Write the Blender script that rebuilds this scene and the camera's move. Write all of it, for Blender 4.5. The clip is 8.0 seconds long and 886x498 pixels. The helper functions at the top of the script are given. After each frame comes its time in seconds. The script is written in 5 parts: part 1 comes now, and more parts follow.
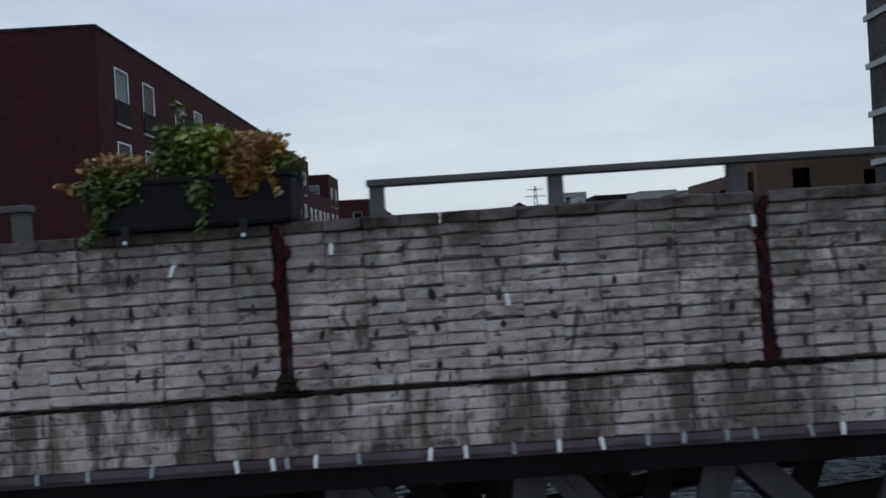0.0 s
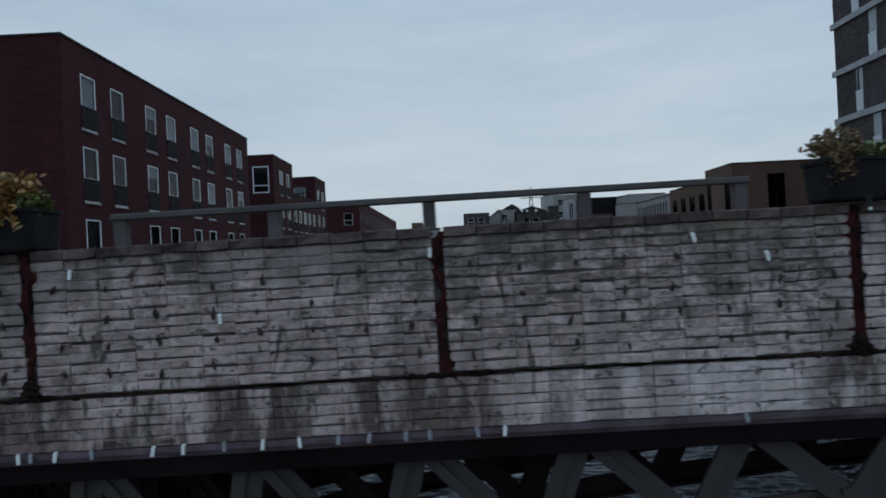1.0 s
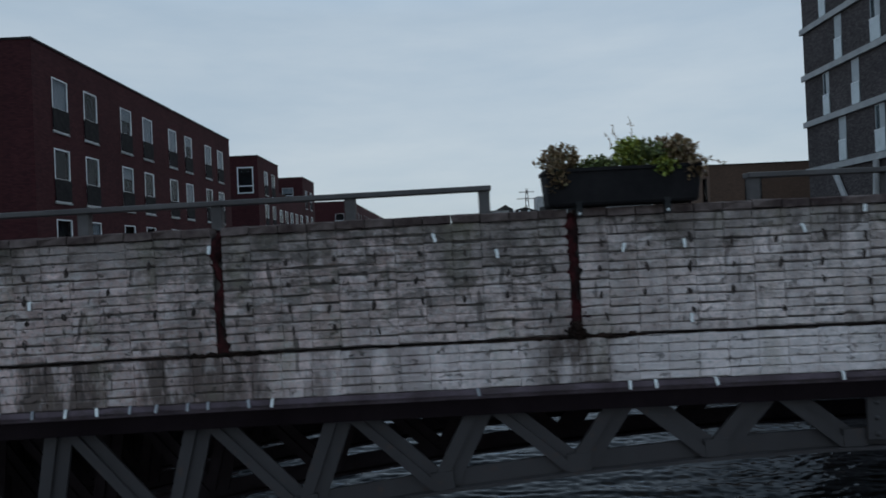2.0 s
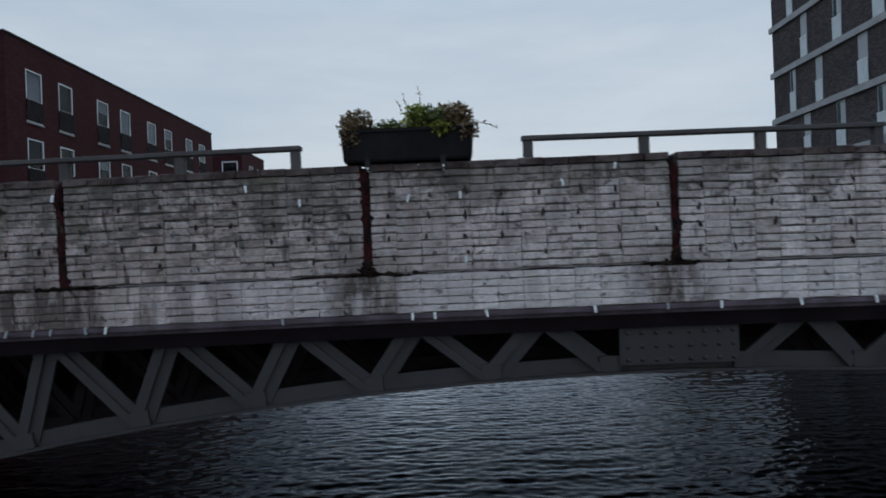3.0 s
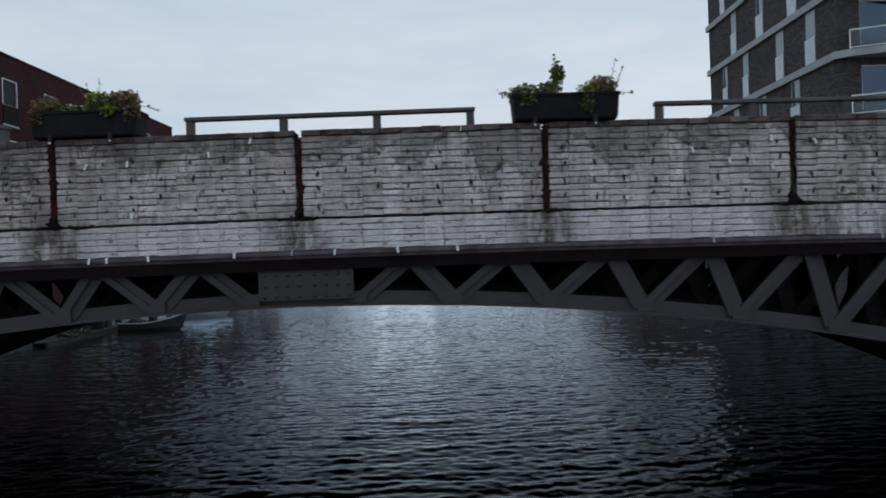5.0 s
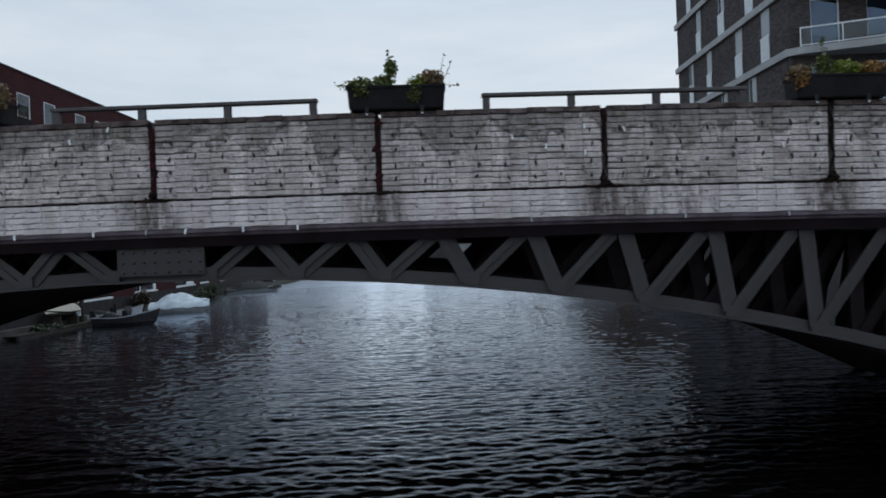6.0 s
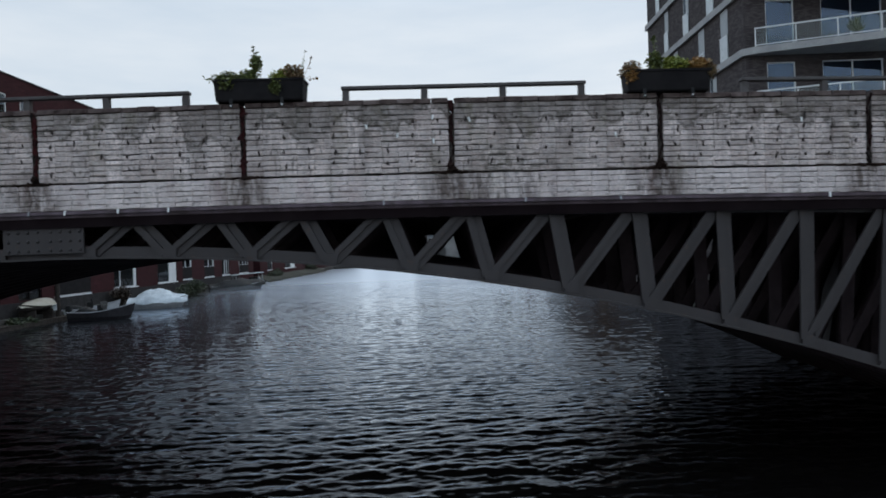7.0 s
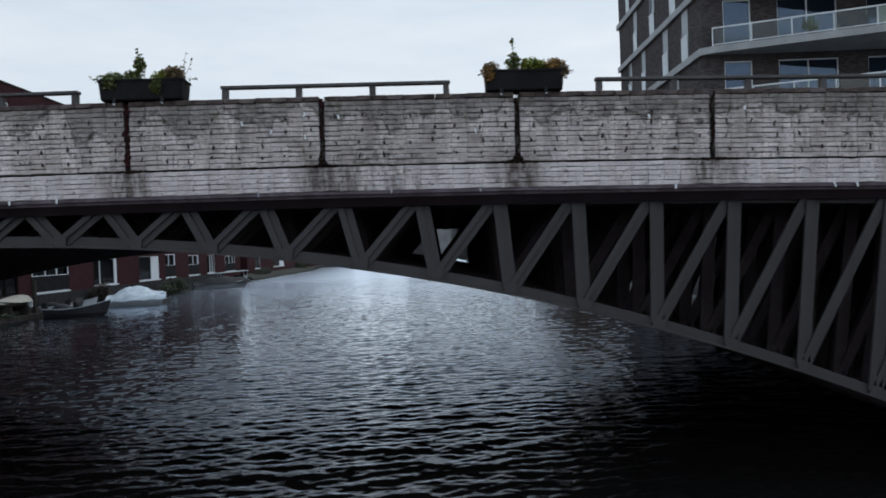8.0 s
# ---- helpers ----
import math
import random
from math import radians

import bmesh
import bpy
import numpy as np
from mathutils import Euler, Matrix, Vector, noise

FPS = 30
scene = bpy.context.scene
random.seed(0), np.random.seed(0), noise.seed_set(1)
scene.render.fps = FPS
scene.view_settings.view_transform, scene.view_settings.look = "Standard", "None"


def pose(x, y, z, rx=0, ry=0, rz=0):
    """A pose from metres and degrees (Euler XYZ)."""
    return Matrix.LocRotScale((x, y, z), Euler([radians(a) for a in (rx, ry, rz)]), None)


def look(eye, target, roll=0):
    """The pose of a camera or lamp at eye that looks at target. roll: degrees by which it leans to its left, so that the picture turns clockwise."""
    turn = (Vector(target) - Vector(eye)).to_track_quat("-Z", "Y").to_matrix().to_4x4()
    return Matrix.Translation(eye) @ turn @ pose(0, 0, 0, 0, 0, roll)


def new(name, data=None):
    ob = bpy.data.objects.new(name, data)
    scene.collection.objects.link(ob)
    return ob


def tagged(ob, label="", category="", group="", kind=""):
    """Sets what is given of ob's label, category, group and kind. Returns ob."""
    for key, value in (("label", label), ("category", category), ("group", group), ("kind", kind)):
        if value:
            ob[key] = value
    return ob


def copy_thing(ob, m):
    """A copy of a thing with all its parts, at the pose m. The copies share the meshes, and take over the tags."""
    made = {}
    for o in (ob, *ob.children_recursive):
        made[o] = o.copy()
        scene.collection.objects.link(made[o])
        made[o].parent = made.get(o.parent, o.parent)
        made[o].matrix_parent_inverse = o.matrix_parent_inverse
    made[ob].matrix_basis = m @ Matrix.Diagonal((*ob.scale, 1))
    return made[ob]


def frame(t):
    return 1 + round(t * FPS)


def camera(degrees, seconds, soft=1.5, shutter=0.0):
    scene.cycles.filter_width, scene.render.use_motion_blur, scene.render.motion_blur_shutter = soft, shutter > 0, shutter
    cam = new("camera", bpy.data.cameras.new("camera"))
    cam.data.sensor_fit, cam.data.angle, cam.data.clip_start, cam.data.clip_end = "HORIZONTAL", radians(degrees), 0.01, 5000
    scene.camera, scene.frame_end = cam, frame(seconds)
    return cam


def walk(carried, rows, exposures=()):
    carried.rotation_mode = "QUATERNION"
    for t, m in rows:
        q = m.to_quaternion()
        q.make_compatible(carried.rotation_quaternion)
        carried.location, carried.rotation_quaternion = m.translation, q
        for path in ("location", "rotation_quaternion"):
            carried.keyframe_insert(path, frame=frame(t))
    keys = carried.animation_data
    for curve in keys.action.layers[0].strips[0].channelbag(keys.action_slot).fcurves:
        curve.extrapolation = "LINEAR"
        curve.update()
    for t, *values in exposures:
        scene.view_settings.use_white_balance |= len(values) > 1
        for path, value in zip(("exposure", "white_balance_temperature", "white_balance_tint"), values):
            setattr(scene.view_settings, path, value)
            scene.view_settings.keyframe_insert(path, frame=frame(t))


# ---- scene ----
cam = camera(66.0, 8.0, soft=1.75, shutter=0.3)
PATH = [
    (0, (-6.988, -3.739, 5.856), (-7.011, -1.739, 5.868), -3.0),
    (0.5, (-6.06, -4.03, 5.934), (-6.083, -2.03, 5.946), -2.8),
    (1, (-5.21, -4.341, 5.933), (-5.231, -2.341, 5.947), -2.7),
    (1.5, (-4.375, -4.67, 5.939), (-4.396, -2.67, 5.955), -2.6),
    (3, (-1.945, -5.85, 5.35), (-1.963, -3.85, 5.362), -2.2),
    (3.5, (-1.128, -6.211, 5.157), (-1.145, -4.212, 5.167), -1.9),
    (4, (-0.279, -6.567, 5.017), (-0.294, -4.567, 5.025), -1.8),
    (4.5, (0.637, -6.95, 4.91), (0.623, -4.95, 4.915), -2.0),
    (5, (1.555, -7.299, 4.807), (1.544, -5.299, 4.809), -2.1),
    (6.5, (4.274, -8.305, 4.342), (4.268, -6.305, 4.341), -2.2),
    (7, (5.138, -8.642, 4.201), (5.135, -6.642, 4.2), -2.1),
    (7.5, (5.996, -8.962, 4.1), (5.996, -6.962, 4.097), -1.9),
    (8, (6.851, -9.238, 4.002), (6.853, -7.238, 3.998), -2.2),
]
# the exposure brightens as more water comes into view
walk(cam, [(t, look(eye, target, roll)) for t, eye, target, roll in PATH], [(0.0, 0.02, 6720, 10), (0.5, -0.12, 6480, 10), (1.0, -0.24, 6360, 7), (1.5, -0.3, 6360, 6), (3.0, -0.12, 6660, 10), (5.0, 0.07, 6860, 11), (8.0, 0.33, 7080, 12)])

# ---- world and sun ----
world = bpy.data.worlds.new("overcast")
scene.world = world
world.use_nodes = True
wn, wl = world.node_tree.nodes, world.node_tree.links
wn.clear()
SUN_ELEVATION, SUN_ROTATION = radians(52), radians(25)
sky = wn.new("ShaderNodeTexSky")
sky.sky_type, sky.sun_disc = "NISHITA", False
sky.sun_elevation, sky.sun_rotation = SUN_ELEVATION, SUN_ROTATION
wc = wn.new("ShaderNodeTexCoord")
wm = wn.new("ShaderNodeMapping")
wm.inputs["Scale"].default_value = (1.0, 1.0, 4.5)
wnoise = wn.new("ShaderNodeTexNoise")
wnoise.inputs["Scale"].default_value, wnoise.inputs["Detail"].default_value = 2.1, 8.0
wnoise.inputs["Roughness"].default_value = 0.58
wramp = wn.new("ShaderNodeValToRGB")
wramp.color_ramp.elements[0].position, wramp.color_ramp.elements[0].color = 0.34, (0.585, 0.690, 0.800, 1)
wramp.color_ramp.elements[1].position, wramp.color_ramp.elements[1].color = 0.66, (0.745, 0.815, 0.885, 1)
bg_cloud, bg_sky, wadd, wout = wn.new("ShaderNodeBackground"), wn.new("ShaderNodeBackground"), wn.new("ShaderNodeAddShader"), wn.new("ShaderNodeOutputWorld")
bg_cloud.inputs["Strength"].default_value = 1.64
bg_sky.inputs["Strength"].default_value = 0.012
wl.new(wc.outputs["Generated"], wm.inputs["Vector"])
wl.new(wm.outputs[0], wnoise.inputs["Vector"])
wl.new(wnoise.outputs[0], wramp.inputs[0])
wsep = wn.new("ShaderNodeSeparateXYZ")
wl.new(wc.outputs["Generated"], wsep.inputs[0])
wgrad = wn.new("ShaderNodeValToRGB")
wgrad.color_ramp.elements[0].position, wgrad.color_ramp.elements[0].color = 0.02, (0.5, 0.5, 0.5, 1)
wgrad.color_ramp.elements[1].position, wgrad.color_ramp.elements[1].color = 0.85, (0.55, 0.69, 0.83, 1)
whigh = wgrad.color_ramp.elements.new(0.55)
whigh.color = (0.53, 0.63, 0.73, 1)
wmid = wgrad.color_ramp.elements.new(0.33)
wmid.color = (0.435, 0.46, 0.485, 1)
wl.new(wsep.outputs[2], wgrad.inputs[0])
wmul = wn.new("ShaderNodeMix")
wmul.data_type, wmul.blend_type = "RGBA", "MULTIPLY"
wmul.inputs[0].default_value = 1.0
wl.new(wramp.outputs[0], wmul.inputs[6])
wl.new(wgrad.outputs[0], wmul.inputs[7])
wl.new(wmul.outputs[2], bg_cloud.inputs["Color"])
wl.new(sky.outputs[0], bg_sky.inputs["Color"])
wl.new(bg_cloud.outputs[0], wadd.inputs[0])
wl.new(bg_sky.outputs[0], wadd.inputs[1])
wl.new(wadd.outputs[0], wout.inputs[0])

sun_data = bpy.data.lights.new("sun", "SUN")
sun_data.energy, sun_data.angle, sun_data.color = 0.5, radians(30), (1.0, 0.96, 0.92)
sun = new("sun", sun_data)
sun.matrix_world = look((0, 0, 0), (-math.sin(SUN_ROTATION) * math.cos(SUN_ELEVATION), -math.cos(SUN_ROTATION) * math.cos(SUN_ELEVATION), -math.sin(SUN_ELEVATION)))


# ---- materials ----
PANEL = 2.64


class Mat:
    """A small node builder round one Principled material."""

    def __init__(self, name, rough=0.7, metal=0.0, spec=0.5):
        self.m = bpy.data.materials.new(name)
        self.m.use_nodes = True
        self.n, self.l = self.m.node_tree.nodes, self.m.node_tree.links
        self.p = self.n["Principled BSDF"]
        self.p.inputs["Roughness"].default_value = rough
        self.p.inputs["Metallic"].default_value = metal
        self.p.inputs["Specular IOR Level"].default_value = spec

    def node(self, kind, **values):
        nd = self.n.new(kind)
        for key, value in values.items():
            nd.inputs[key.replace("_", " ")].default_value = value
        return nd

    def link(self, a, b):
        self.l.new(a, b)

    def place(self, scale=(1, 1, 1), own=False):
        src = self.node("ShaderNodeTexCoord").outputs["Object"] if own else self.node("ShaderNodeNewGeometry").outputs["Position"]
        mp = self.node("ShaderNodeMapping")
        mp.inputs["Scale"].default_value = scale
        self.link(src, mp.inputs["Vector"])
        return mp.outputs[0]

    def noise(self, scale, detail=4.0, stretch=(1, 1, 1), own=False, rough=0.55):
        nd = self.node("ShaderNodeTexNoise", Scale=scale, Detail=detail, Roughness=rough)
        self.link(self.place(stretch, own), nd.inputs["Vector"])
        return nd.outputs[0]

    def ramp(self, value, stops):
        nd = self.node("ShaderNodeValToRGB")
        els = nd.color_ramp.elements
        while len(els) < len(stops):
            els.new(0.5)
        for el, (pos, col) in zip(els, stops):
            el.position = pos
            el.color = (*col, 1) if len(col) == 3 else (col[0], col[0], col[0], 1)
        self.link(value, nd.inputs[0])
        return nd.outputs[0]

    def mix(self, fac, a, b, mode="MIX"):
        nd = self.node("ShaderNodeMix")
        nd.data_type, nd.blend_type = "RGBA", mode
        for sock, val in ((nd.inputs[0], fac), (nd.inputs[6], a), (nd.inputs[7], b)):
            if isinstance(val, (int, float)):
                sock.default_value = val
            elif isinstance(val, tuple):
                sock.default_value = (*val, 1)
            else:
                self.link(val, sock)
        return nd.outputs[2]

    def math(self, op, a, b=0.0, clamp=False):
        nd = self.node("ShaderNodeMath")
        nd.operation, nd.use_clamp = op, clamp
        for sock, val in zip(nd.inputs, (a, b)):
            if isinstance(val, (int, float)):
                sock.default_value = val
            else:
                self.link(val, sock)
        return nd.outputs[0]

    def axis(self, which):
        nd = self.node("ShaderNodeSeparateXYZ")
        self.link(self.node("ShaderNodeNewGeometry").outputs["Position"], nd.inputs[0])
        return nd.outputs[which]

    def rnd(self):
        return self.node("ShaderNodeObjectInfo").outputs["Random"]

    def island(self):
        return self.node("ShaderNodeNewGeometry").outputs["Random Per Island"]

    def bump(self, height, strength=0.3, distance=0.01):
        nd = self.node("ShaderNodeBump", Strength=strength, Distance=distance)
        self.link(height, nd.inputs["Height"])
        self.link(nd.outputs[0], self.p.inputs["Normal"])

    def color(self, value):
        if isinstance(value, tuple):
            self.p.inputs["Base Color"].default_value = (*value, 1)
        else:
            self.link(value, self.p.inputs["Base Color"])
        return self

    def roughness(self, value):
        self.link(value, self.p.inputs["Roughness"])


def plain(name, a, b, scale, rough=0.7, metal=0.0, bump=0.2, fine=None, spec=0.5):
    """Two tones in a coarse noise with a finer noise over it and a little relief."""
    k = Mat(name, rough, metal, spec)
    base = k.mix(k.ramp(k.noise(scale, 5), [(0.32, (0.0,)), (0.68, (1.0,))]), a, b)
    grain = k.noise(fine or scale * 9, 4)
    k.color(k.mix(0.35, base, k.ramp(grain, [(0.25, (0.45,)), (0.75, (1.0,))]), "MULTIPLY"))
    k.bump(grain, bump, 0.006)
    k.roughness(k.ramp(k.noise(scale * 3, 3), [(0.3, (max(rough - 0.12, 0.02),)), (0.7, (min(rough + 0.1, 1),))]))
    return k.m


def painted_brick():
    """White paint on brick: grime that ran down from the coping, flaked patches, green by the joints."""
    k = Mat("painted_brick", 0.8, spec=0.25)
    x, z = k.axis(0), k.axis(2)
    white = k.mix(k.rnd(), (0.70, 0.600, 0.578), (0.85, 0.728, 0.702))
    # columns of bricks that took the paint differently
    column = k.ramp(k.noise(1.0, 3, (4.6, 1, 0.25)), [(0.34, (0.70,)), (0.56, (1.0,))])
    white = k.mix(1.0, white, column, "MULTIPLY")
    # the paint turns darker and warmer towards the west
    west_tint = k.ramp(k.math("MULTIPLY", x, -0.1), [(0.0, (1.0, 0.985, 0.97)), (0.2, (0.95, 0.90, 0.88)), (0.5, (0.80, 0.69, 0.67))])
    white = k.mix(1.0, white, west_tint, "MULTIPLY")
    # each stack of bricks weathered on its own, with brown runs down some of them
    bay = k.math("FLOOR", k.math("DIVIDE", x, PANEL))
    across = k.math("DIVIDE", k.math("SUBTRACT", x, k.math("MULTIPLY", bay, PANEL)), 0.2142)
    across = k.math("SUBTRACT", across, 0.163)
    stack = k.node("ShaderNodeCombineXYZ")
    k.link(k.math("MULTIPLY", k.math("ADD", k.math("FLOOR", across), k.math("MULTIPLY", bay, 12.0)), 3.7), stack.inputs[0])
    k.link(k.math("MULTIPLY", z, 1.6), stack.inputs[2])
    run = k.node("ShaderNodeTexNoise", Scale=1.0, Detail=4.0, Roughness=0.6)
    k.link(stack.outputs[0], run.inputs["Vector"])
    white = k.mix(1.0, white, k.ramp(run.outputs[0], [(0.34, (0.64, 0.605, 0.585)), (0.55, (1.0, 1.0, 1.0))]), "MULTIPLY")
    # fine speckle of the worn paint, and a coarser mottle
    white = k.mix(k.ramp(k.noise(30, 7, rough=0.65), [(0.36, (0.0,)), (0.50, (1.0,))]), (0.38, 0.345, 0.332), white)
    mottle = k.ramp(k.noise(7.0, 8, (1, 1, 1.4), rough=0.72), [(0.36, (0.0,)), (0.52, (1.0,))])
    white = k.mix(mottle, (0.56, 0.49, 0.47), white)
    # height over the cambered seam
    up = k.math("SUBTRACT", z, 5.2)
    up = k.math("ADD", up, k.math("MULTIPLY", k.math("MULTIPLY", x, x), 0.00115))
    # greyer zone under the coping with a ragged scalloped lower edge
    wave = k.math("MULTIPLY", k.math("SUBTRACT", k.noise(0.85, 3, (1.25, 1, 0.6), rough=0.45), 0.5), 1.9)
    ragged = k.math("MULTIPLY", k.math("SUBTRACT", k.noise(7.0, 8, (1, 1, 1.2), rough=0.74), 0.5), 0.46)
    edge = k.math("ADD", k.math("ADD", up, wave), ragged)
    zone = k.ramp(edge, [(0.60, (0.0,)), (0.76, (1.0,))])
    line = k.math("MULTIPLY", k.ramp(edge, [(0.62, (0.0,)), (0.665, (1.0,)), (0.71, (0.0,))]), k.ramp(k.noise(5, 5), [(0.40, (0.0,)), (0.52, (1.0,))]))
    # streaks that run down the face, drips and blotches
    streak = k.ramp(k.noise(1.0, 6, (6.5, 1, 0.8), rough=0.62), [(0.47, (0.0,)), (0.66, (1.0,))])
    blotch = k.ramp(k.noise(2.4, 8, (1.0, 1, 1.2), rough=0.72), [(0.49, (0.0,)), (0.62, (1.0,))])
    patch = k.math("MULTIPLY", k.ramp(k.noise(8.5, 7, (1.0, 1, 0.8), rough=0.7), [(0.53, (0.0,)), (0.61, (1.0,))]), k.ramp(k.noise(1.2, 4), [(0.42, (0.1,)), (0.60, (1.0,))]))
    high = k.ramp(up, [(0.05, (0.34,)), (0.75, (1.0,))])
    west = k.ramp(k.math("MULTIPLY", x, -0.1), [(0.0, (0.64,)), (0.2, (0.75,)), (0.5, (1.0,))])
    high = k.math("MULTIPLY", high, west)
    grime = k.math("MULTIPLY", k.math("MAXIMUM", k.math("MULTIPLY", streak, 0.9), blotch), high)
    patch = k.math("MULTIPLY", patch, k.math("MULTIPLY", west, 0.9))
    drip = k.math("MULTIPLY", k.ramp(k.noise(1.0, 3, (13, 1, 3.4)), [(0.60, (0.0,)), (0.66, (1.0,))]), west)
    # by the panel joints, the band below the seam is soiled
    near = k.math("ABSOLUTE", k.math("SUBTRACT", k.math("FRACT", k.math("ADD", k.math("DIVIDE", x, 2.64), 0.5)), 0.5))
    beside = k.ramp(k.math("ADD", near, k.math("MULTIPLY", k.noise(1.7, 4), 0.16)), [(0.13, (1.0,)), (0.27, (0.0,))])
    below = k.ramp(up, [(0.0, (1.0,)), (0.02, (0.0,))])
    foot = k.ramp(up, [(0.0, (1.0,)), (0.02, (0.7,)), (0.40, (0.0,))])
    soil = k.math("MULTIPLY", k.math("MULTIPLY", beside, foot), k.ramp(k.noise(1.0, 7, (5, 1, 1.2), rough=0.66), [(0.36, (0.10,)), (0.52, (1.0,))]))
    soil = k.math("MULTIPLY", soil, k.ramp(k.noise(7, 8, rough=0.75), [(0.34, (0.45,)), (0.52, (1.0,))]))
    spots = k.math("MULTIPLY", below, k.ramp(k.noise(0.9, 7, (3.6, 1, 0.9), rough=0.66), [(0.45, (0.0,)), (0.54, (1.0,))]))
    # east of the third panel the band kept its paint
    clean = k.math("SUBTRACT", 1.0, k.math("MULTIPLY", below, k.ramp(k.math("MULTIPLY", x, -0.1), [(0.38, (0.80,)), (0.52, (0.0,))])))
    grime, patch, drip = [k.math("MULTIPLY", v, clean) for v in (grime, patch, drip)]
    fresh = k.math("MULTIPLY", k.math("SUBTRACT", 1.0, clean), 0.5)
    white = k.mix(fresh, white, k.mix(k.noise(6, 6), (0.66, 0.588, 0.58), (0.86, 0.772, 0.765)))
    col = k.mix(k.math("MULTIPLY", zone, 0.66), white, k.mix(k.noise(14, 5), (0.11, 0.093, 0.083), (0.30, 0.268, 0.25)))
    spots = k.math("MULTIPLY", spots, k.ramp(k.math("MULTIPLY", x, -0.1), [(0.28, (0.06,)), (0.55, (1.0,))]))
    # two stretches of the band blackened further along
    sooty = k.ramp(k.math("MULTIPLY", x, 0.1), [(0.49, (0.0,)), (0.51, (0.8,)), (0.62, (0.8,)), (0.66, (0.0,))])
    sooty = k.math("MAXIMUM", sooty, k.ramp(k.math("MULTIPLY", x, 0.1), [(1.02, (0.0,)), (1.07, (1.0,))]))
    sooty = k.math("MULTIPLY", k.math("MULTIPLY", sooty, below), k.ramp(k.noise(1.0, 7, (4.5, 1, 1.3), rough=0.68), [(0.40, (0.0,)), (0.54, (1.0,))]))
    spots = k.math("MAXIMUM", spots, sooty)
    dirt = k.math("MAXIMUM", k.math("MULTIPLY", grime, 0.82), k.math("MULTIPLY", soil, 0.95))
    dirt = k.math("MAXIMUM", dirt, k.math("MULTIPLY", spots, 0.95))
    col = k.mix(dirt, col, k.mix(k.noise(3.3, 3), (0.060, 0.041, 0.036), (0.135, 0.100, 0.086)))
    col = k.mix(k.math("MULTIPLY", k.math("MAXIMUM", patch, drip), 0.85), col, (0.058, 0.045, 0.042))
    # the stretch of wall whose paint has mostly gone
    stretch = k.ramp(k.math("MULTIPLY", x, -0.1), [(0.25, (0.0,)), (0.29, (1.0,)), (0.55, (1.0,)), (0.62, (0.25,))])
    worn = k.ramp(k.noise(5.5, 8, (0.8, 1, 1.5), rough=0.74), [(0.47, (0.0,)), (0.55, (1.0,))])
    worn = k.math("MULTIPLY", k.math("MULTIPLY", worn, stretch), k.ramp(up, [(0.0, (0.0,)), (0.02, (0.35,)), (0.45, (1.0,))]))
    col = k.mix(k.math("MULTIPLY", worn, 0.8), col, k.mix(k.noise(17, 5), (0.045, 0.035, 0.031), (0.17, 0.146, 0.13)))
    col = k.mix(k.math("MULTIPLY", k.math("MULTIPLY", line, k.ramp(k.math("MULTIPLY", x, -0.1), [(0.12, (1.0,)), (0.3, (0.25,))])), 0.85), col, (0.042, 0.037, 0.029))
    # moss: broken patches high on the wall, and a mound of it beside one joint
    mossy = k.math("MULTIPLY", k.ramp(k.noise(1.7, 6, (1, 1, 1.5), rough=0.62), [(0.52, (0.0,)), (0.64, (1.0,))]), k.ramp(up, [(0.30, (0.0,)), (0.70, (1.0,))]))
    mound = k.math("MULTIPLY", k.ramp(k.math("MULTIPLY", x, 0.1), [(0.535, (0.0,)), (0.57, (1.0,)), (0.63, (0.9,)), (0.70, (0.0,))]), k.ramp(k.math("ADD", up, k.math("MULTIPLY", k.noise(2.6, 5), 0.5)), [(0.30, (1.0,)), (0.72, (0.0,))]))
    mossy = k.math("MULTIPLY", k.math("MAXIMUM", mossy, k.math("MULTIPLY", mound, k.math("SUBTRACT", 1.0, below))), k.ramp(k.noise(9, 8, (0.8, 1, 1.4), rough=0.74), [(0.42, (0.0,)), (0.54, (1.0,))]))
    col = k.mix(k.math("MULTIPLY", mossy, 0.75), col, (0.070, 0.062, 0.045))
    flake = k.ramp(k.noise(10, 8, (1, 1, 1.3), rough=0.72), [(0.585, (0.0,)), (0.63, (1.0,))])
    col = k.mix(k.math("MULTIPLY", k.math("MULTIPLY", flake, west), 0.75), col, (0.07, 0.063, 0.056))
    hair = k.math("ABSOLUTE", k.math("SUBTRACT", k.noise(2.6, 7, (1, 1, 1.5), rough=0.6), 0.5))
    crack = k.math("MULTIPLY", k.ramp(hair, [(0.006, (1.0,)), (0.016, (0.0,))]), k.ramp(k.noise(1.4, 3), [(0.46, (0.0,)), (0.56, (1.0,))]))
    col = k.mix(k.math("MULTIPLY", crack, 0.22), col, (0.05, 0.045, 0.04))
    # soot lodged along the courses and, fainter, between the stacks
    fray = k.math("MULTIPLY", k.math("SUBTRACT", k.noise(22, 6, (0.7, 1, 1.6), rough=0.7), 0.5), 0.55)
    upper = k.math("DIVIDE", k.math("SUBTRACT", up, 0.003), 0.0669)
    lower = k.math("DIVIDE", k.math("ADD", up, 0.350), 0.0665)
    course = k.math("ADD", k.math("MULTIPLY", k.math("FRACT", upper), k.math("SUBTRACT", 1.0, below)), k.math("MULTIPLY", k.math("FRACT", lower), below))
    lodged = k.ramp(k.math("ADD", k.math("ABSOLUTE", k.math("SUBTRACT", course, 0.5)), fray), [(0.36, (0.0,)), (0.50, (1.0,))])
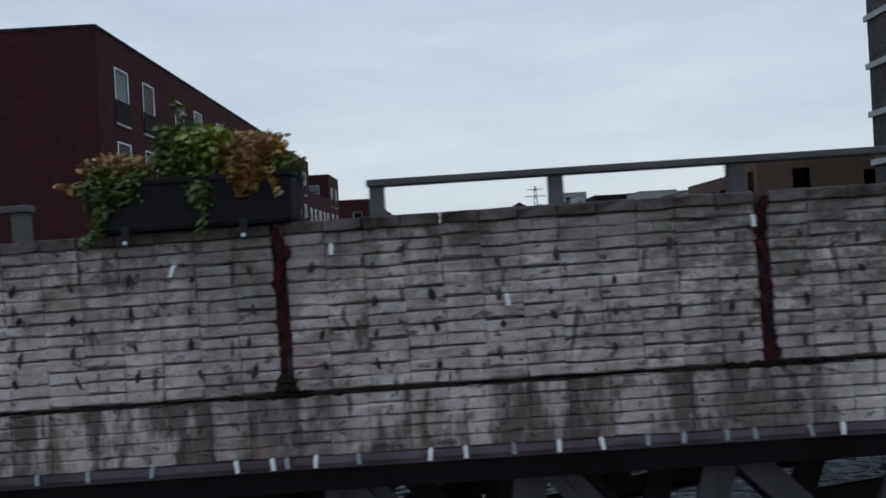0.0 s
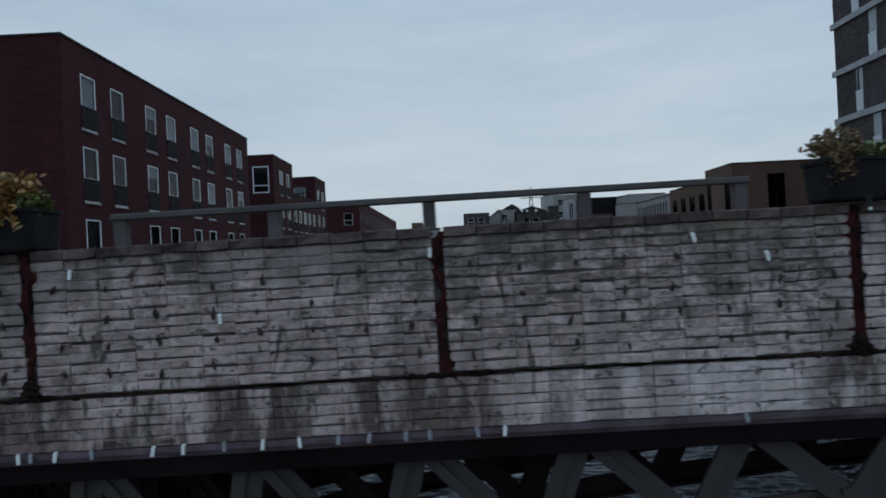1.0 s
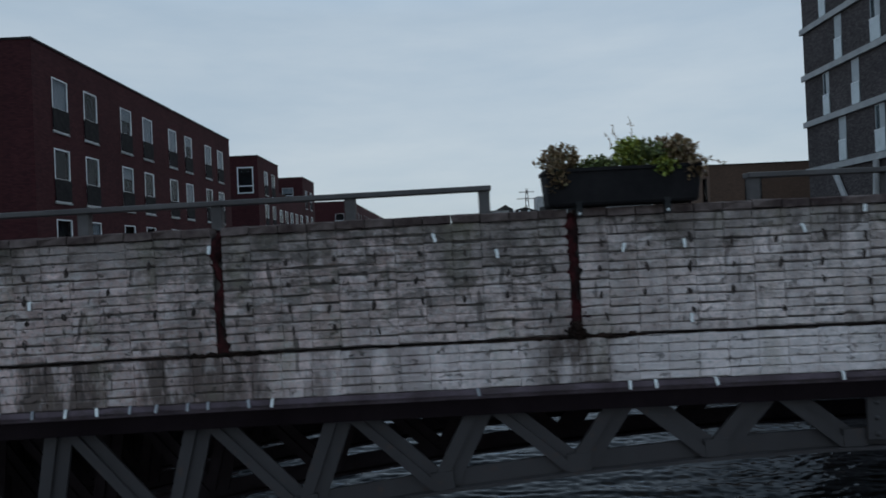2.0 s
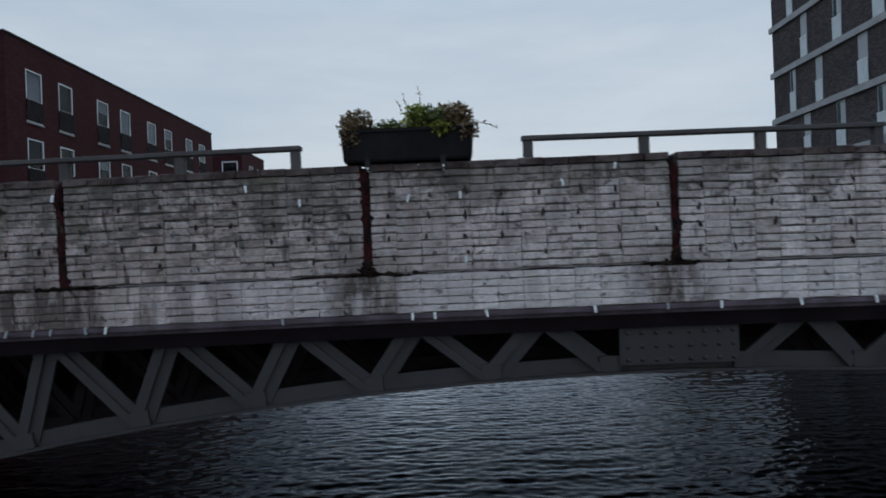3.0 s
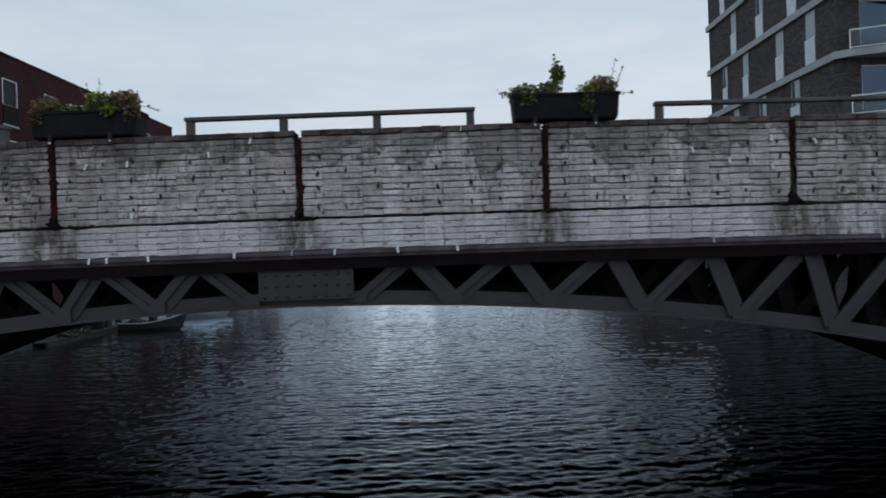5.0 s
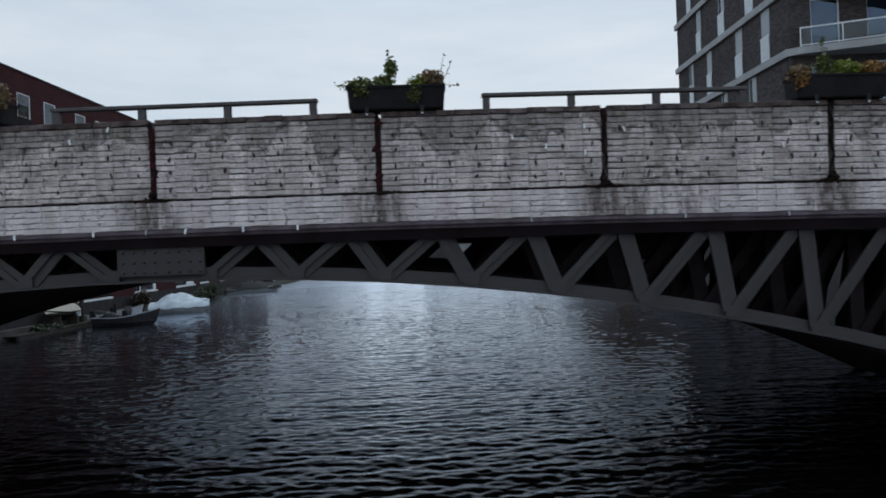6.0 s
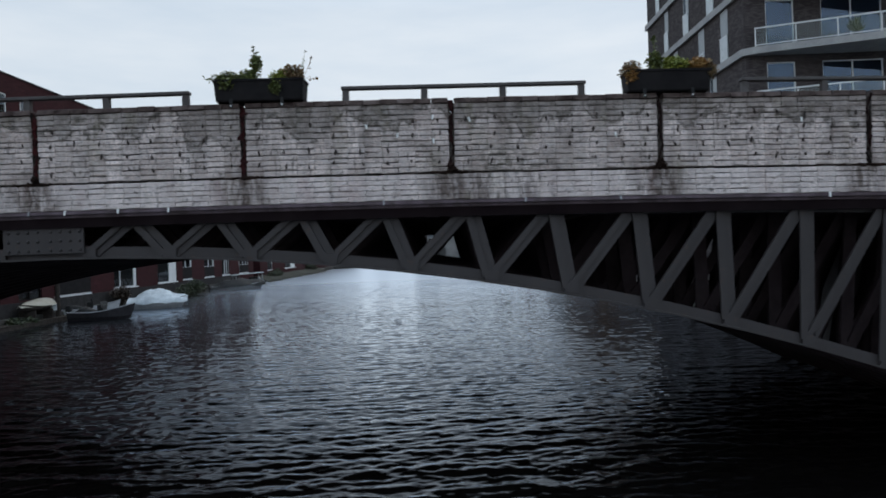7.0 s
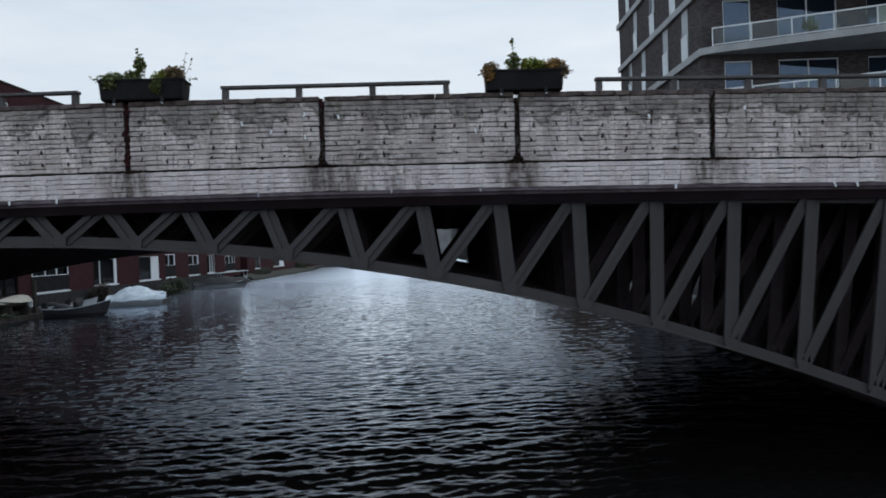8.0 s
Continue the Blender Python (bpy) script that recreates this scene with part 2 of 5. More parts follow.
    between = k.ramp(k.math("ADD", k.math("ABSOLUTE", k.math("SUBTRACT", k.math("FRACT", across), 0.5)), k.math("MULTIPLY", fray, 0.35)), [(0.43, (0.0,)), (0.50, (0.30,))])
    lodged = k.math("MULTIPLY", k.math("MAXIMUM", lodged, between), k.ramp(k.noise(2.1, 5, rough=0.6), [(0.38, (0.03,)), (0.66, (0.62,))]))
    col = k.mix(lodged, col, (0.075, 0.060, 0.053))
    green = k.ramp(k.noise(1.5, 4, (2.0, 1, 0.8)), [(0.54, (0.0,)), (0.70, (1.0,))])
    col = k.mix(k.math("MULTIPLY", green, 0.34), col, (0.17, 0.155, 0.085))
    pink = k.ramp(k.noise(1.1, 4, (2.2, 1, 1.0)), [(0.56, (0.0,)), (0.72, (1.0,))])
    col = k.mix(k.math("MULTIPLY", k.math("MULTIPLY", pink, below), 0.35), col, (0.34, 0.22, 0.22))
    k.color(col)
    hgt = k.math("ADD", k.noise(40, 7, rough=0.65), k.math("MULTIPLY", flake, -0.7))
    hgt = k.math("ADD", hgt, k.math("MULTIPLY", k.noise(9, 6, rough=0.65), 1.6))
    k.bump(hgt, 1.0, 0.010)
    return k.m


def coursed_brick(name, a, b, mortar, size=(0.21, 0.062), across="xz"):
    """Brickwork too far off for single bricks: small courses with a tone for each brick."""
    k = Mat(name, 0.9, spec=0.1)
    sep = k.node("ShaderNodeSeparateXYZ")
    k.link(k.node("ShaderNodeNewGeometry").outputs["Position"], sep.inputs[0])
    comb = k.node("ShaderNodeCombineXYZ")
    k.link(k.math("ADD", sep.outputs[0], sep.outputs[1]), comb.inputs[0])
    k.link(sep.outputs[2], comb.inputs[1])
    br = k.node("ShaderNodeTexBrick")
    br.inputs["Scale"].default_value = 1.0
    br.inputs["Brick Width"].default_value, br.inputs["Row Height"].default_value = size
    br.inputs["Mortar Size"].default_value = 0.006
    br.inputs["Color1"].default_value, br.inputs["Color2"].default_value = (*a, 1), (*b, 1)
    br.inputs["Mortar"].default_value = (*mortar, 1)
    k.link(comb.outputs[0], br.inputs["Vector"])
    big = k.ramp(k.noise(0.35, 5, (1, 1, 0.6)), [(0.3, (0.72,)), (0.7, (1.0,))])
    k.color(k.mix(1.0, br.outputs["Color"], big, "MULTIPLY"))
    k.bump(br.outputs["Fac"], -0.25, 0.01)
    return k.m


def leaf_material(name, tones):
    k = Mat(name, 0.55)
    k.color(k.ramp(k.island(), [(i / (len(tones) - 1), t) for i, t in enumerate(tones)]))
    k.p.inputs["Subsurface Weight"].default_value = 0.0
    return k.m


def glass_material(name, tint=(0.86, 0.91, 0.92), shine=0.04, gloss_tint=(1.0, 1.0, 1.0), grown=1.0):
    """Clear glass: light passes straight on, and the gloss grows towards a grazing view."""
    k = Mat(name)
    k.n.remove(k.p)
    tr, gl, mx, lw = k.node("ShaderNodeBsdfTransparent"), k.node("ShaderNodeBsdfGlossy"), k.node("ShaderNodeMixShader"), k.node("ShaderNodeLayerWeight")
    tr.inputs["Color"].default_value = (*tint, 1)
    gl.inputs["Roughness"].default_value = 0.02
    gl.inputs["Color"].default_value = (*gloss_tint, 1)
    lw.inputs["Blend"].default_value = 0.5
    grow = k.math("MULTIPLY", k.math("POWER", lw.outputs["Facing"], 5.0), (1.0 - shine) * grown)
    k.link(k.math("ADD", grow, shine), mx.inputs[0])
    k.link(tr.outputs[0], mx.inputs[1])
    k.link(gl.outputs[0], mx.inputs[2])
    k.link(mx.outputs[0], k.n["Material Output"].inputs[0])
    return k.m


def rust_material():
    k = Mat("rusty_filler", 0.95, spec=0.08)
    a = k.mix(k.ramp(k.noise(9, 6), [(0.35, (0.0,)), (0.65, (1.0,))]), (0.013, 0.006, 0.006), (0.062, 0.0145, 0.0155))
    a = k.mix(k.ramp(k.math("MULTIPLY", k.axis(0), 0.1), [(0.1, (0.0,)), (0.6, (0.75,))]), a, (0.012, 0.009, 0.008))
    k.color(k.mix(k.ramp(k.noise(3.0, 5), [(0.50, (0.0,)), (0.60, (1.0,))]), a, (0.013, 0.010, 0.009)))
    k.bump(k.noise(60, 6), 0.9, 0.01)
    return k.m


def edge_material():
    k = Mat("edge_steel", 0.7)
    a = k.mix(k.ramp(k.noise(1.2, 5, (3, 1, 1)), [(0.35, (0.0,)), (0.65, (1.0,))]), (0.05, 0.030, 0.037), (0.125, 0.090, 0.108))
    k.color(k.mix(k.ramp(k.noise(7, 6, (1, 1, 2)), [(0.5, (0.0,)), (0.65, (1.0,))]), a, (0.06, 0.04, 0.042)))
    k.bump(k.noise(40, 5), 0.5, 0.004)
    return k.m


def steel_material():
    k = Mat("painted_steel", 0.6, spec=0.35)
    base = k.mix(k.ramp(k.noise(0.9, 4), [(0.3, (0.0,)), (0.7, (1.0,))]), (0.030, 0.0255, 0.0260), (0.044, 0.0382, 0.0390))
    base = k.mix(k.ramp(k.noise(1.3, 5, (6, 6, 0.8)), [(0.52, (0.0,)), (0.72, (0.7,))]), base, (0.041, 0.036, 0.037))
    base = k.mix(k.ramp(k.noise(14, 6), [(0.62, (0.0,)), (0.70, (0.6,))]), base, (0.065, 0.04, 0.032))
    k.color(base)
    k.bump(k.noise(50, 4), 0.2, 0.003)
    return k.m


def water_material():
    """Dark water: a black-green body under a gloss that grows steeply towards a grazing view."""
    k = Mat("canal_water")
    k.n.remove(k.p)
    body, gloss, mx, lw = k.node("ShaderNodeBsdfDiffuse"), k.node("ShaderNodeBsdfGlossy"), k.node("ShaderNodeMixShader"), k.node("ShaderNodeLayerWeight")
    k.link(k.mix(k.noise(0.15, 3), (0.0050, 0.0042, 0.0040), (0.0066, 0.0058, 0.0054)), body.inputs["Color"])
    gloss.inputs["Color"].default_value = (0.845, 0.915, 1.0, 1)
    # fine ripples blur the reflection up the canal
    k.link(k.ramp(k.math("MULTIPLY", k.axis(1), 0.01), [(0.05, (0.02,)), (0.20, (0.06,)), (0.42, (0.18,)), (0.80, (0.29,))]), gloss.inputs["Roughness"])
    relief = k.node("ShaderNodeBump", Strength=0.22, Distance=0.010)
    k.link(k.noise(11.0, 6, (0.65, 1.5, 1), rough=0.62), relief.inputs["Height"])
    lw.inputs["Blend"].default_value = 0.5
    for nd in (body, gloss, lw):
        k.link(relief.outputs[0], nd.inputs["Normal"])
    k.link(k.math("MINIMUM", k.math("MULTIPLY", k.math("POWER", lw.outputs["Facing"], 9.2), 2.25), 0.80), mx.inputs[0])
    k.link(body.outputs[0], mx.inputs[1])
    k.link(gloss.outputs[0], mx.inputs[2])
    k.link(mx.outputs[0], k.n["Material Output"].inputs[0])
    return k.m


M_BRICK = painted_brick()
M_MORTAR = plain("dirty_mortar", (0.020, 0.014, 0.013), (0.14, 0.118, 0.105), 9, 0.95, bump=0.6)
M_COPING = plain("weathered_coping", (0.045, 0.029, 0.027), (0.155, 0.118, 0.108), 4.5, 0.95, bump=1.0, fine=18, spec=0.15)
M_RUST = rust_material()
M_MOSS = plain("dark_moss", (0.008, 0.006, 0.005), (0.035, 0.021, 0.017), 8, 1.0, bump=0.8, spec=0.04)
M_EDGE = edge_material()
M_STEEL = steel_material()
M_RAIL = plain("galvanised_rail", (0.066, 0.058, 0.057), (0.102, 0.092, 0.090), 2.5, 0.7, 0.0, 0.15, spec=0.3)
M_DARK = plain("dark_concrete", (0.030, 0.0215, 0.0225), (0.052, 0.040, 0.040), 0.8, 0.95, bump=0.4)
M_ASPHALT = plain("asphalt", (0.04, 0.04, 0.042), (0.065, 0.064, 0.063), 0.6, 0.9, bump=0.5, fine=40)
M_CLIP = plain("rusted_wire", (0.030, 0.023, 0.021), (0.11, 0.083, 0.074), 20, 0.8, 0.3)
M_TUBE = plain("white_plastic", (0.75, 0.75, 0.74), (0.82, 0.82, 0.81), 20, 0.45, bump=0.1)
M_GREYTUBE = plain("soiled_plastic", (0.22, 0.22, 0.24), (0.36, 0.36, 0.38), 20, 0.6, bump=0.1)
M_PLANTER = plain("dark_planter_plastic", (0.011, 0.010, 0.011), (0.019, 0.017, 0.018), 4, 0.8, bump=0.15, spec=0.12)
M_SOIL = plain("soil", (0.02, 0.015, 0.01), (0.04, 0.03, 0.02), 15, 1.0, bump=0.8)
M_GREEN = leaf_material("green_leaves", [(0.036, 0.052, 0.013), (0.08, 0.105, 0.021), (0.14, 0.155, 0.028), (0.058, 0.07, 0.026)])
M_LIME = leaf_material("lime_leaves", [(0.11, 0.15, 0.02), (0.20, 0.23, 0.03), (0.27, 0.26, 0.04), (0.13, 0.19, 0.03)])
M_OCHRE = leaf_material("ochre_leaves", [(0.17, 0.075, 0.02), (0.29, 0.135, 0.03), (0.33, 0.175, 0.045), (0.12, 0.09, 0.03)])
M_BROWN = leaf_material("withered_leaves", [(0.085, 0.05, 0.022), (0.17, 0.10, 0.045), (0.21, 0.13, 0.06), (0.08, 0.075, 0.025)])
M_REDBRICK = coursed_brick("red_brown_brick", (0.070, 0.0215, 0.0235), (0.041, 0.0130, 0.0152), (0.027, 0.0140, 0.015))
M_TOWER = coursed_brick("dark_grey_brick", (0.112, 0.096, 0.095), (0.052, 0.043, 0.044), (0.055, 0.048, 0.048))
M_BROWNBRICK = coursed_brick("tan_brick", (0.175, 0.108, 0.078), (0.125, 0.078, 0.058), (0.095, 0.068, 0.055))
M_CONCRETE = plain("pale_concrete", (0.30, 0.295, 0.295), (0.40, 0.39, 0.385), 1.2, 0.85, bump=0.3)
M_FARGREY = plain("weathered_plaster", (0.22, 0.208, 0.20), (0.30, 0.285, 0.275), 0.5, 0.9, bump=0.2)
M_QUAY = plain("quay_stone", (0.040, 0.037, 0.034), (0.085, 0.080, 0.074), 1.5, 0.95, bump=0.5, spec=0.12)
M_WHITE = plain("white_frame_paint", (0.70, 0.71, 0.72), (0.80, 0.80, 0.80), 3, 0.5, bump=0.05)
M_BLIND = plain("pale_blind", (0.62, 0.65, 0.68), (0.74, 0.76, 0.78), 1.5, 0.8, bump=0.1)
M_PANEL = plain("shutter_paint", (0.33, 0.35, 0.365), (0.40, 0.42, 0.435), 1.5, 0.6, bump=0.1)
M_FROSTED = plain("frosted_balustrade", (0.49, 0.535, 0.55), (0.57, 0.61, 0.63), 1.5, 0.35, bump=0.05)
M_ROOM_SHADE = plain("unlit_room_shade", (0.018, 0.018, 0.02), (0.045, 0.042, 0.042), 1, 0.9)
M_RAILDARK = plain("dark_balustrade", (0.007, 0.006, 0.007), (0.013, 0.011, 0.012), 2, 0.85, spec=0.15)
M_ZINC = plain("roof_edge_zinc", (0.018, 0.016, 0.017), (0.032, 0.03, 0.03), 2, 0.8, spec=0.2)
# blacker copy of the truss steel that carries the shade under the deck
M_SHADED_STEEL = plain("shaded_steel", (0.022, 0.0155, 0.0165), (0.040, 0.030, 0.032), 1.5, 0.9, spec=0.06)
M_GAP_SHADE = plain("shadow_gap_black", (0.0085, 0.0050, 0.0060), (0.0160, 0.0105, 0.0118), 1.5, 0.9, spec=0.06)
M_GLASS = glass_material("window_glass", (0.62, 0.64, 0.66), 0.012, grown=0.35)
M_STRIPGLASS = glass_material("strip_glass", (0.58, 0.64, 0.68), 0.03, (0.80, 0.90, 0.96), 0.45)
M_DULLGLASS = glass_material("shaded_glass", (0.35, 0.33, 0.33), 0.01, (0.5, 0.45, 0.45), 0.25)
M_BALGLASS = glass_material("balcony_glass", (0.86, 0.92, 0.93), 0.03)
# the blue of the reflected sky is painted into this glass's gloss
M_BLUEGLASS = glass_material("sky_tinted_glass", (0.60, 0.70, 0.82), 0.085, (0.60, 0.76, 0.96))
M_WATER = water_material()
M_HEDGE = leaf_material("hedge_leaves", [(0.010, 0.018, 0.006), (0.022, 0.034, 0.010), (0.035, 0.046, 0.014), (0.014, 0.022, 0.010)])
M_BUSH = leaf_material("withered_bush", [(0.016, 0.010, 0.007), (0.030, 0.018, 0.011), (0.043, 0.026, 0.016), (0.022, 0.016, 0.009)])
M_GRASS = plain("bank_grass", (0.012, 0.012, 0.006), (0.022, 0.022, 0.010), 2, 0.95, bump=0.8)
M_PAVE = plain("quay_paving", (0.06, 0.057, 0.054), (0.10, 0.095, 0.09), 0.7, 0.9, bump=0.3)
M_HULL = plain("grey_hull", (0.026, 0.024, 0.027), (0.045, 0.042, 0.047), 3, 0.6, bump=0.1, spec=0.25)
M_GUNWALE = plain("worn_gunwale", (0.30, 0.30, 0.32), (0.44, 0.44, 0.46), 6, 0.6, bump=0.2)
M_HULLWHITE = plain("white_hull", (0.44, 0.46, 0.48), (0.55, 0.56, 0.58), 3, 0.4, bump=0.05)
M_COVER = plain("pale_boat_cover", (0.50, 0.55, 0.58), (0.68, 0.72, 0.75), 2.5, 0.7, bump=0.5, fine=12)
M_BLACK = plain("black_rubber", (0.012, 0.012, 0.013), (0.022, 0.022, 0.022), 6, 0.65, spec=0.25)
M_WOOD = plain("weathered_wood", (0.030, 0.024, 0.021), (0.062, 0.052, 0.045), 5, 0.9, bump=0.5, spec=0.12)
M_CREAM = plain("cream_cover", (0.26, 0.24, 0.19), (0.36, 0.33, 0.27), 3, 0.6)
M_BLUE = plain("blue_boat_paint", (0.10, 0.20, 0.26), (0.16, 0.27, 0.33), 4, 0.5)


# ---- building tools ----
def add_box(bm, x0, x1, y0, y1, z0, z1, m=None):
    pts = [(x0, y0, z0), (x1, y0, z0), (x1, y1, z0), (x0, y1, z0), (x0, y0, z1), (x1, y0, z1), (x1, y1, z1), (x0, y1, z1)]
    vs = [bm.verts.new((m @ Vector(p)) if m else p) for p in pts]
    for f in ((0, 3, 2, 1), (4, 5, 6, 7), (0, 1, 5, 4), (1, 2, 6, 5), (2, 3, 7, 6), (3, 0, 4, 7)):
        bm.faces.new([vs[i] for i in f])
    return vs


def soft_box(x0, x1, y0, y1, z0, z1, r=0.01, m=None):
    bm = bmesh.new()
    add_box(bm, x0, x1, y0, y1, z0, z1, m)
    bmesh.ops.bevel(bm, geom=bm.edges[:], offset=r, segments=2, affect="EDGES", profile=0.5)
    return bm


def add_tube(bm, a, b, r0, r1=None, sides=8):
    a, b = Vector(a), Vector(b)
    turn = (b - a).to_track_quat("Z", "Y")
    rings = []
    for p, r in ((a, r0), (b, r0 if r1 is None else r1)):
        rings.append([bm.verts.new(p + turn @ Vector((r * math.cos(2 * math.pi * i / sides), r * math.sin(2 * math.pi * i / sides), 0))) for i in range(sides)])
    for i in range(sides):
        j = (i + 1) % sides
        bm.faces.new((rings[0][i], rings[0][j], rings[1][j], rings[1][i]))
    bm.faces.new(rings[0][::-1])
    bm.faces.new(rings[1])


def to_mesh(bm, name, mat, smooth=False):
    me = bpy.data.meshes.new(name)
    bmesh.ops.recalc_face_normals(bm, faces=bm.faces[:])
    bm.to_mesh(me)
    bm.free()
    me.materials.append(mat)
    if smooth:
        for p in me.polygons:
            p.use_smooth = True
    return me


def part(name, bm, mat, parent, label="", smooth=False):
    """One bmesh as one mesh object under a thing or a part."""
    ob = new(name, to_mesh(bm, name, mat, smooth))
    ob.parent = parent
    return tagged(ob, label) if label else ob


def shared(name, me, parent, m):
    """A piece on shared mesh data, at the local pose m."""
    ob = new(name, me)
    ob.parent = parent
    ob.matrix_basis = m
    return ob


def thing(name, m, label, category, group="", kind=""):
    ob = new(name)
    ob.empty_display_size = 0.2
    ob.matrix_basis = m
    return tagged(ob, label, category, group, kind)


def single(name, bm, mat, label, category, group="", kind="", smooth=False):
    return tagged(new(name, to_mesh(bm, name, mat, smooth)), label, category, group, kind)


# ---- ground, canal and quays ----
WATER = 0.5
QUAY = 1.0
WEST, EAST, NORTH, SOUTH = -20.25, 18.9, 146.0, -220.0


def ground():
    bm = bmesh.new()
    xs, ys = [-900, WEST, EAST, 900], [-700, SOUTH, NORTH, 1500]
    grid = [[bm.verts.new((x, y, QUAY)) for x in xs] for y in ys]
    for j in range(3):
        for i in range(3):
            if (i, j) != (1, 1):
                bm.faces.new((grid[j][i], grid[j][i + 1], grid[j + 1][i + 1], grid[j + 1][i]))
    ring = [grid[1][1], grid[1][2], grid[2][2], grid[2][1]]
    low = [bm.verts.new((v.co.x, v.co.y, -1.5)) for v in ring]
    for i in range(4):
        j = (i + 1) % 4
        bm.faces.new((ring[i], ring[j], low[j], low[i]))
    bm.faces.new(low)
    single("ground", bm, M_PAVE, "grey paved quays along both sides of the canal", "ground", kind="structure")
    for name, x in (("quay_edge", WEST), ("quay_edge", EAST)):
        bm = bmesh.new()
        add_box(bm, x - 0.25, x + 0.25, 14.2, NORTH, -1.0, QUAY + 0.03)
        single(name, bm, M_QUAY, "dark stone edge of the quay above the water", "quay edge", kind="structure")


def canal():
    """One sheet of water with real waves, finer where the camera passes."""
    rng = np.random.RandomState(4)
    xs = np.linspace(WEST, EAST, 760)
    near = [np.arange(-1.5, 18, 0.042), np.arange(18, 34, 0.07), np.arange(34, 60, 0.12), np.arange(60, 145.9, 0.35)]
    ys = np.concatenate([[SOUTH, -60.0, -30.0], np.arange(-16, -1.5, 0.2), *near, [NORTH]])
    gx, gy = np.meshgrid(xs, ys)
    gz = np.zeros_like(gx)
    # wind waves about a metre long, chop on their backs, and ripples across both
    for count, shortest, longest, spread, slope in ((26, 0.45, 1.25, 0.42, 0.085), (36, 0.20, 0.45, 0.60, 0.130), (34, 0.12, 0.20, 0.8, 0.08)):
        steep = slope * math.sqrt(2.0 / count) / (2 * math.pi)
        for i in range(count):
            lam = shortest * (longest / shortest) ** rng.rand()
            ang = radians(90) + rng.randn() * spread
            kx, ky = 2 * math.pi / lam * math.cos(ang), 2 * math.pi / lam * math.sin(ang)
            ph = kx * gx + ky * gy + rng.rand() * 6.28 + 1.3 * np.sin(gx * 0.9 * rng.rand() + gy * 0.7 * rng.rand() + rng.rand() * 6)
            gust = 0.9 + 0.6 * np.sin(gx * 0.6 * rng.rand() + gy * 0.19 * rng.rand() + rng.rand() * 6)
            gz += steep * lam * gust * (np.sin(ph) if i % 3 else 1.2 - 2.0 * np.abs(np.sin(ph / 2)))
    fade = (0.64 + 0.42 * np.clip((14 - gy) / 12, 0, 1)) * np.clip((gy + 60) / 30, 0, 1)
    gz = WATER + gz * fade
    n, mrows = len(xs), len(ys)
    verts = np.stack([gx.ravel(), gy.ravel(), gz.ravel()], 1)
    idx = np.arange(n * mrows).reshape(mrows, n)
    quads = np.stack([idx[:-1, :-1].ravel(), idx[:-1, 1:].ravel(), idx[1:, 1:].ravel(), idx[1:, :-1].ravel()], 1)
    me = bpy.data.meshes.new("water")
    me.vertices.add(len(verts))
    me.vertices.foreach_set("co", verts.ravel())
    me.loops.add(quads.size)
    me.loops.foreach_set("vertex_index", quads.ravel())
    me.polygons.add(len(quads))
    me.polygons.foreach_set("loop_start", np.arange(0, quads.size, 4))
    me.polygons.foreach_set("use_smooth", np.ones(len(quads), bool))
    me.update(calc_edges=True)
    me.materials.append(M_WATER)
    tagged(new("water", me), "dark rippled canal water reflecting the grey sky", "water", kind="structure")


ground()
canal()

# ---- the bridge ----
DECK_Y = 12.9


def seam(x):
    return 5.2 - 0.00115 * x * x


def chord(x):
    return 4.285 - 0.0152 * x * x - 0.0000025 * x ** 4


def on_bridge(x, z=0.0, y=0.0):
    """A pose on the cambered bridge at x: z metres over the seam between parapet and band."""
    return pose(x, y, seam(x), 0, math.degrees(math.atan(0.0023 * x)), 0) @ pose(0, 0, z)


def deck():
    bm = bmesh.new()
    n = 24
    rows = []
    for i in range(n + 1):
        x = -17.0 + 34.0 * i / n
        z = seam(x)
        rows.append([bm.verts.new((x, y, zz)) for y, zz in ((0.31, z - 0.42), (0.31, z - 0.05), (DECK_Y, z - 0.05), (DECK_Y, z - 0.42))])
    for a, b in zip(rows, rows[1:]):
        for i in range(4):
            j = (i + 1) % 4
            bm.faces.new((a[i], a[j], b[j], b[i]))
    bm.faces.new(rows[0])
    bm.faces.new(rows[-1][::-1])
    # one even dark tone, top and underside alike
    single("bridge_deck", bm, M_DARK, "dark concrete deck of the bridge", "bridge deck", kind="structure")
    bm = bmesh.new()
    for i in range(n):
        x0, x1 = -17.0 + 34.0 * i / n, -17.0 + 34.0 * (i + 1) / n
        m0 = seam((x0 + x1) / 2)
        add_box(bm, x0, x1, DECK_Y, DECK_Y + 0.3, m0 - 0.40, m0 + 0.94)
    single("far_parapet", bm, M_MORTAR, "plain brick parapet along the far edge of the deck", "parapet", kind="structure")
    for x0, x1 in ((-30.0, -16.2), (16.2, 30.0)):
        bm = bmesh.new()
        add_box(bm, x0, x1, 0.02, DECK_Y + 1.2, -1.4, seam(16.2) - 0.44)
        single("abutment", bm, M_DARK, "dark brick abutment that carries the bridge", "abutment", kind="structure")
        bm = bmesh.new()
        add_box(bm, x0 * 1.0 if x0 < 0 else 17.0, -17.0 if x0 < 0 else x1, 0.0, DECK_Y + 1.2, seam(16.2) - 0.43, seam(16.2) - 0.05)
        single("approach_road", bm, M_ASPHALT, "asphalt approach to the bridge", "road", kind="structure")


deck()


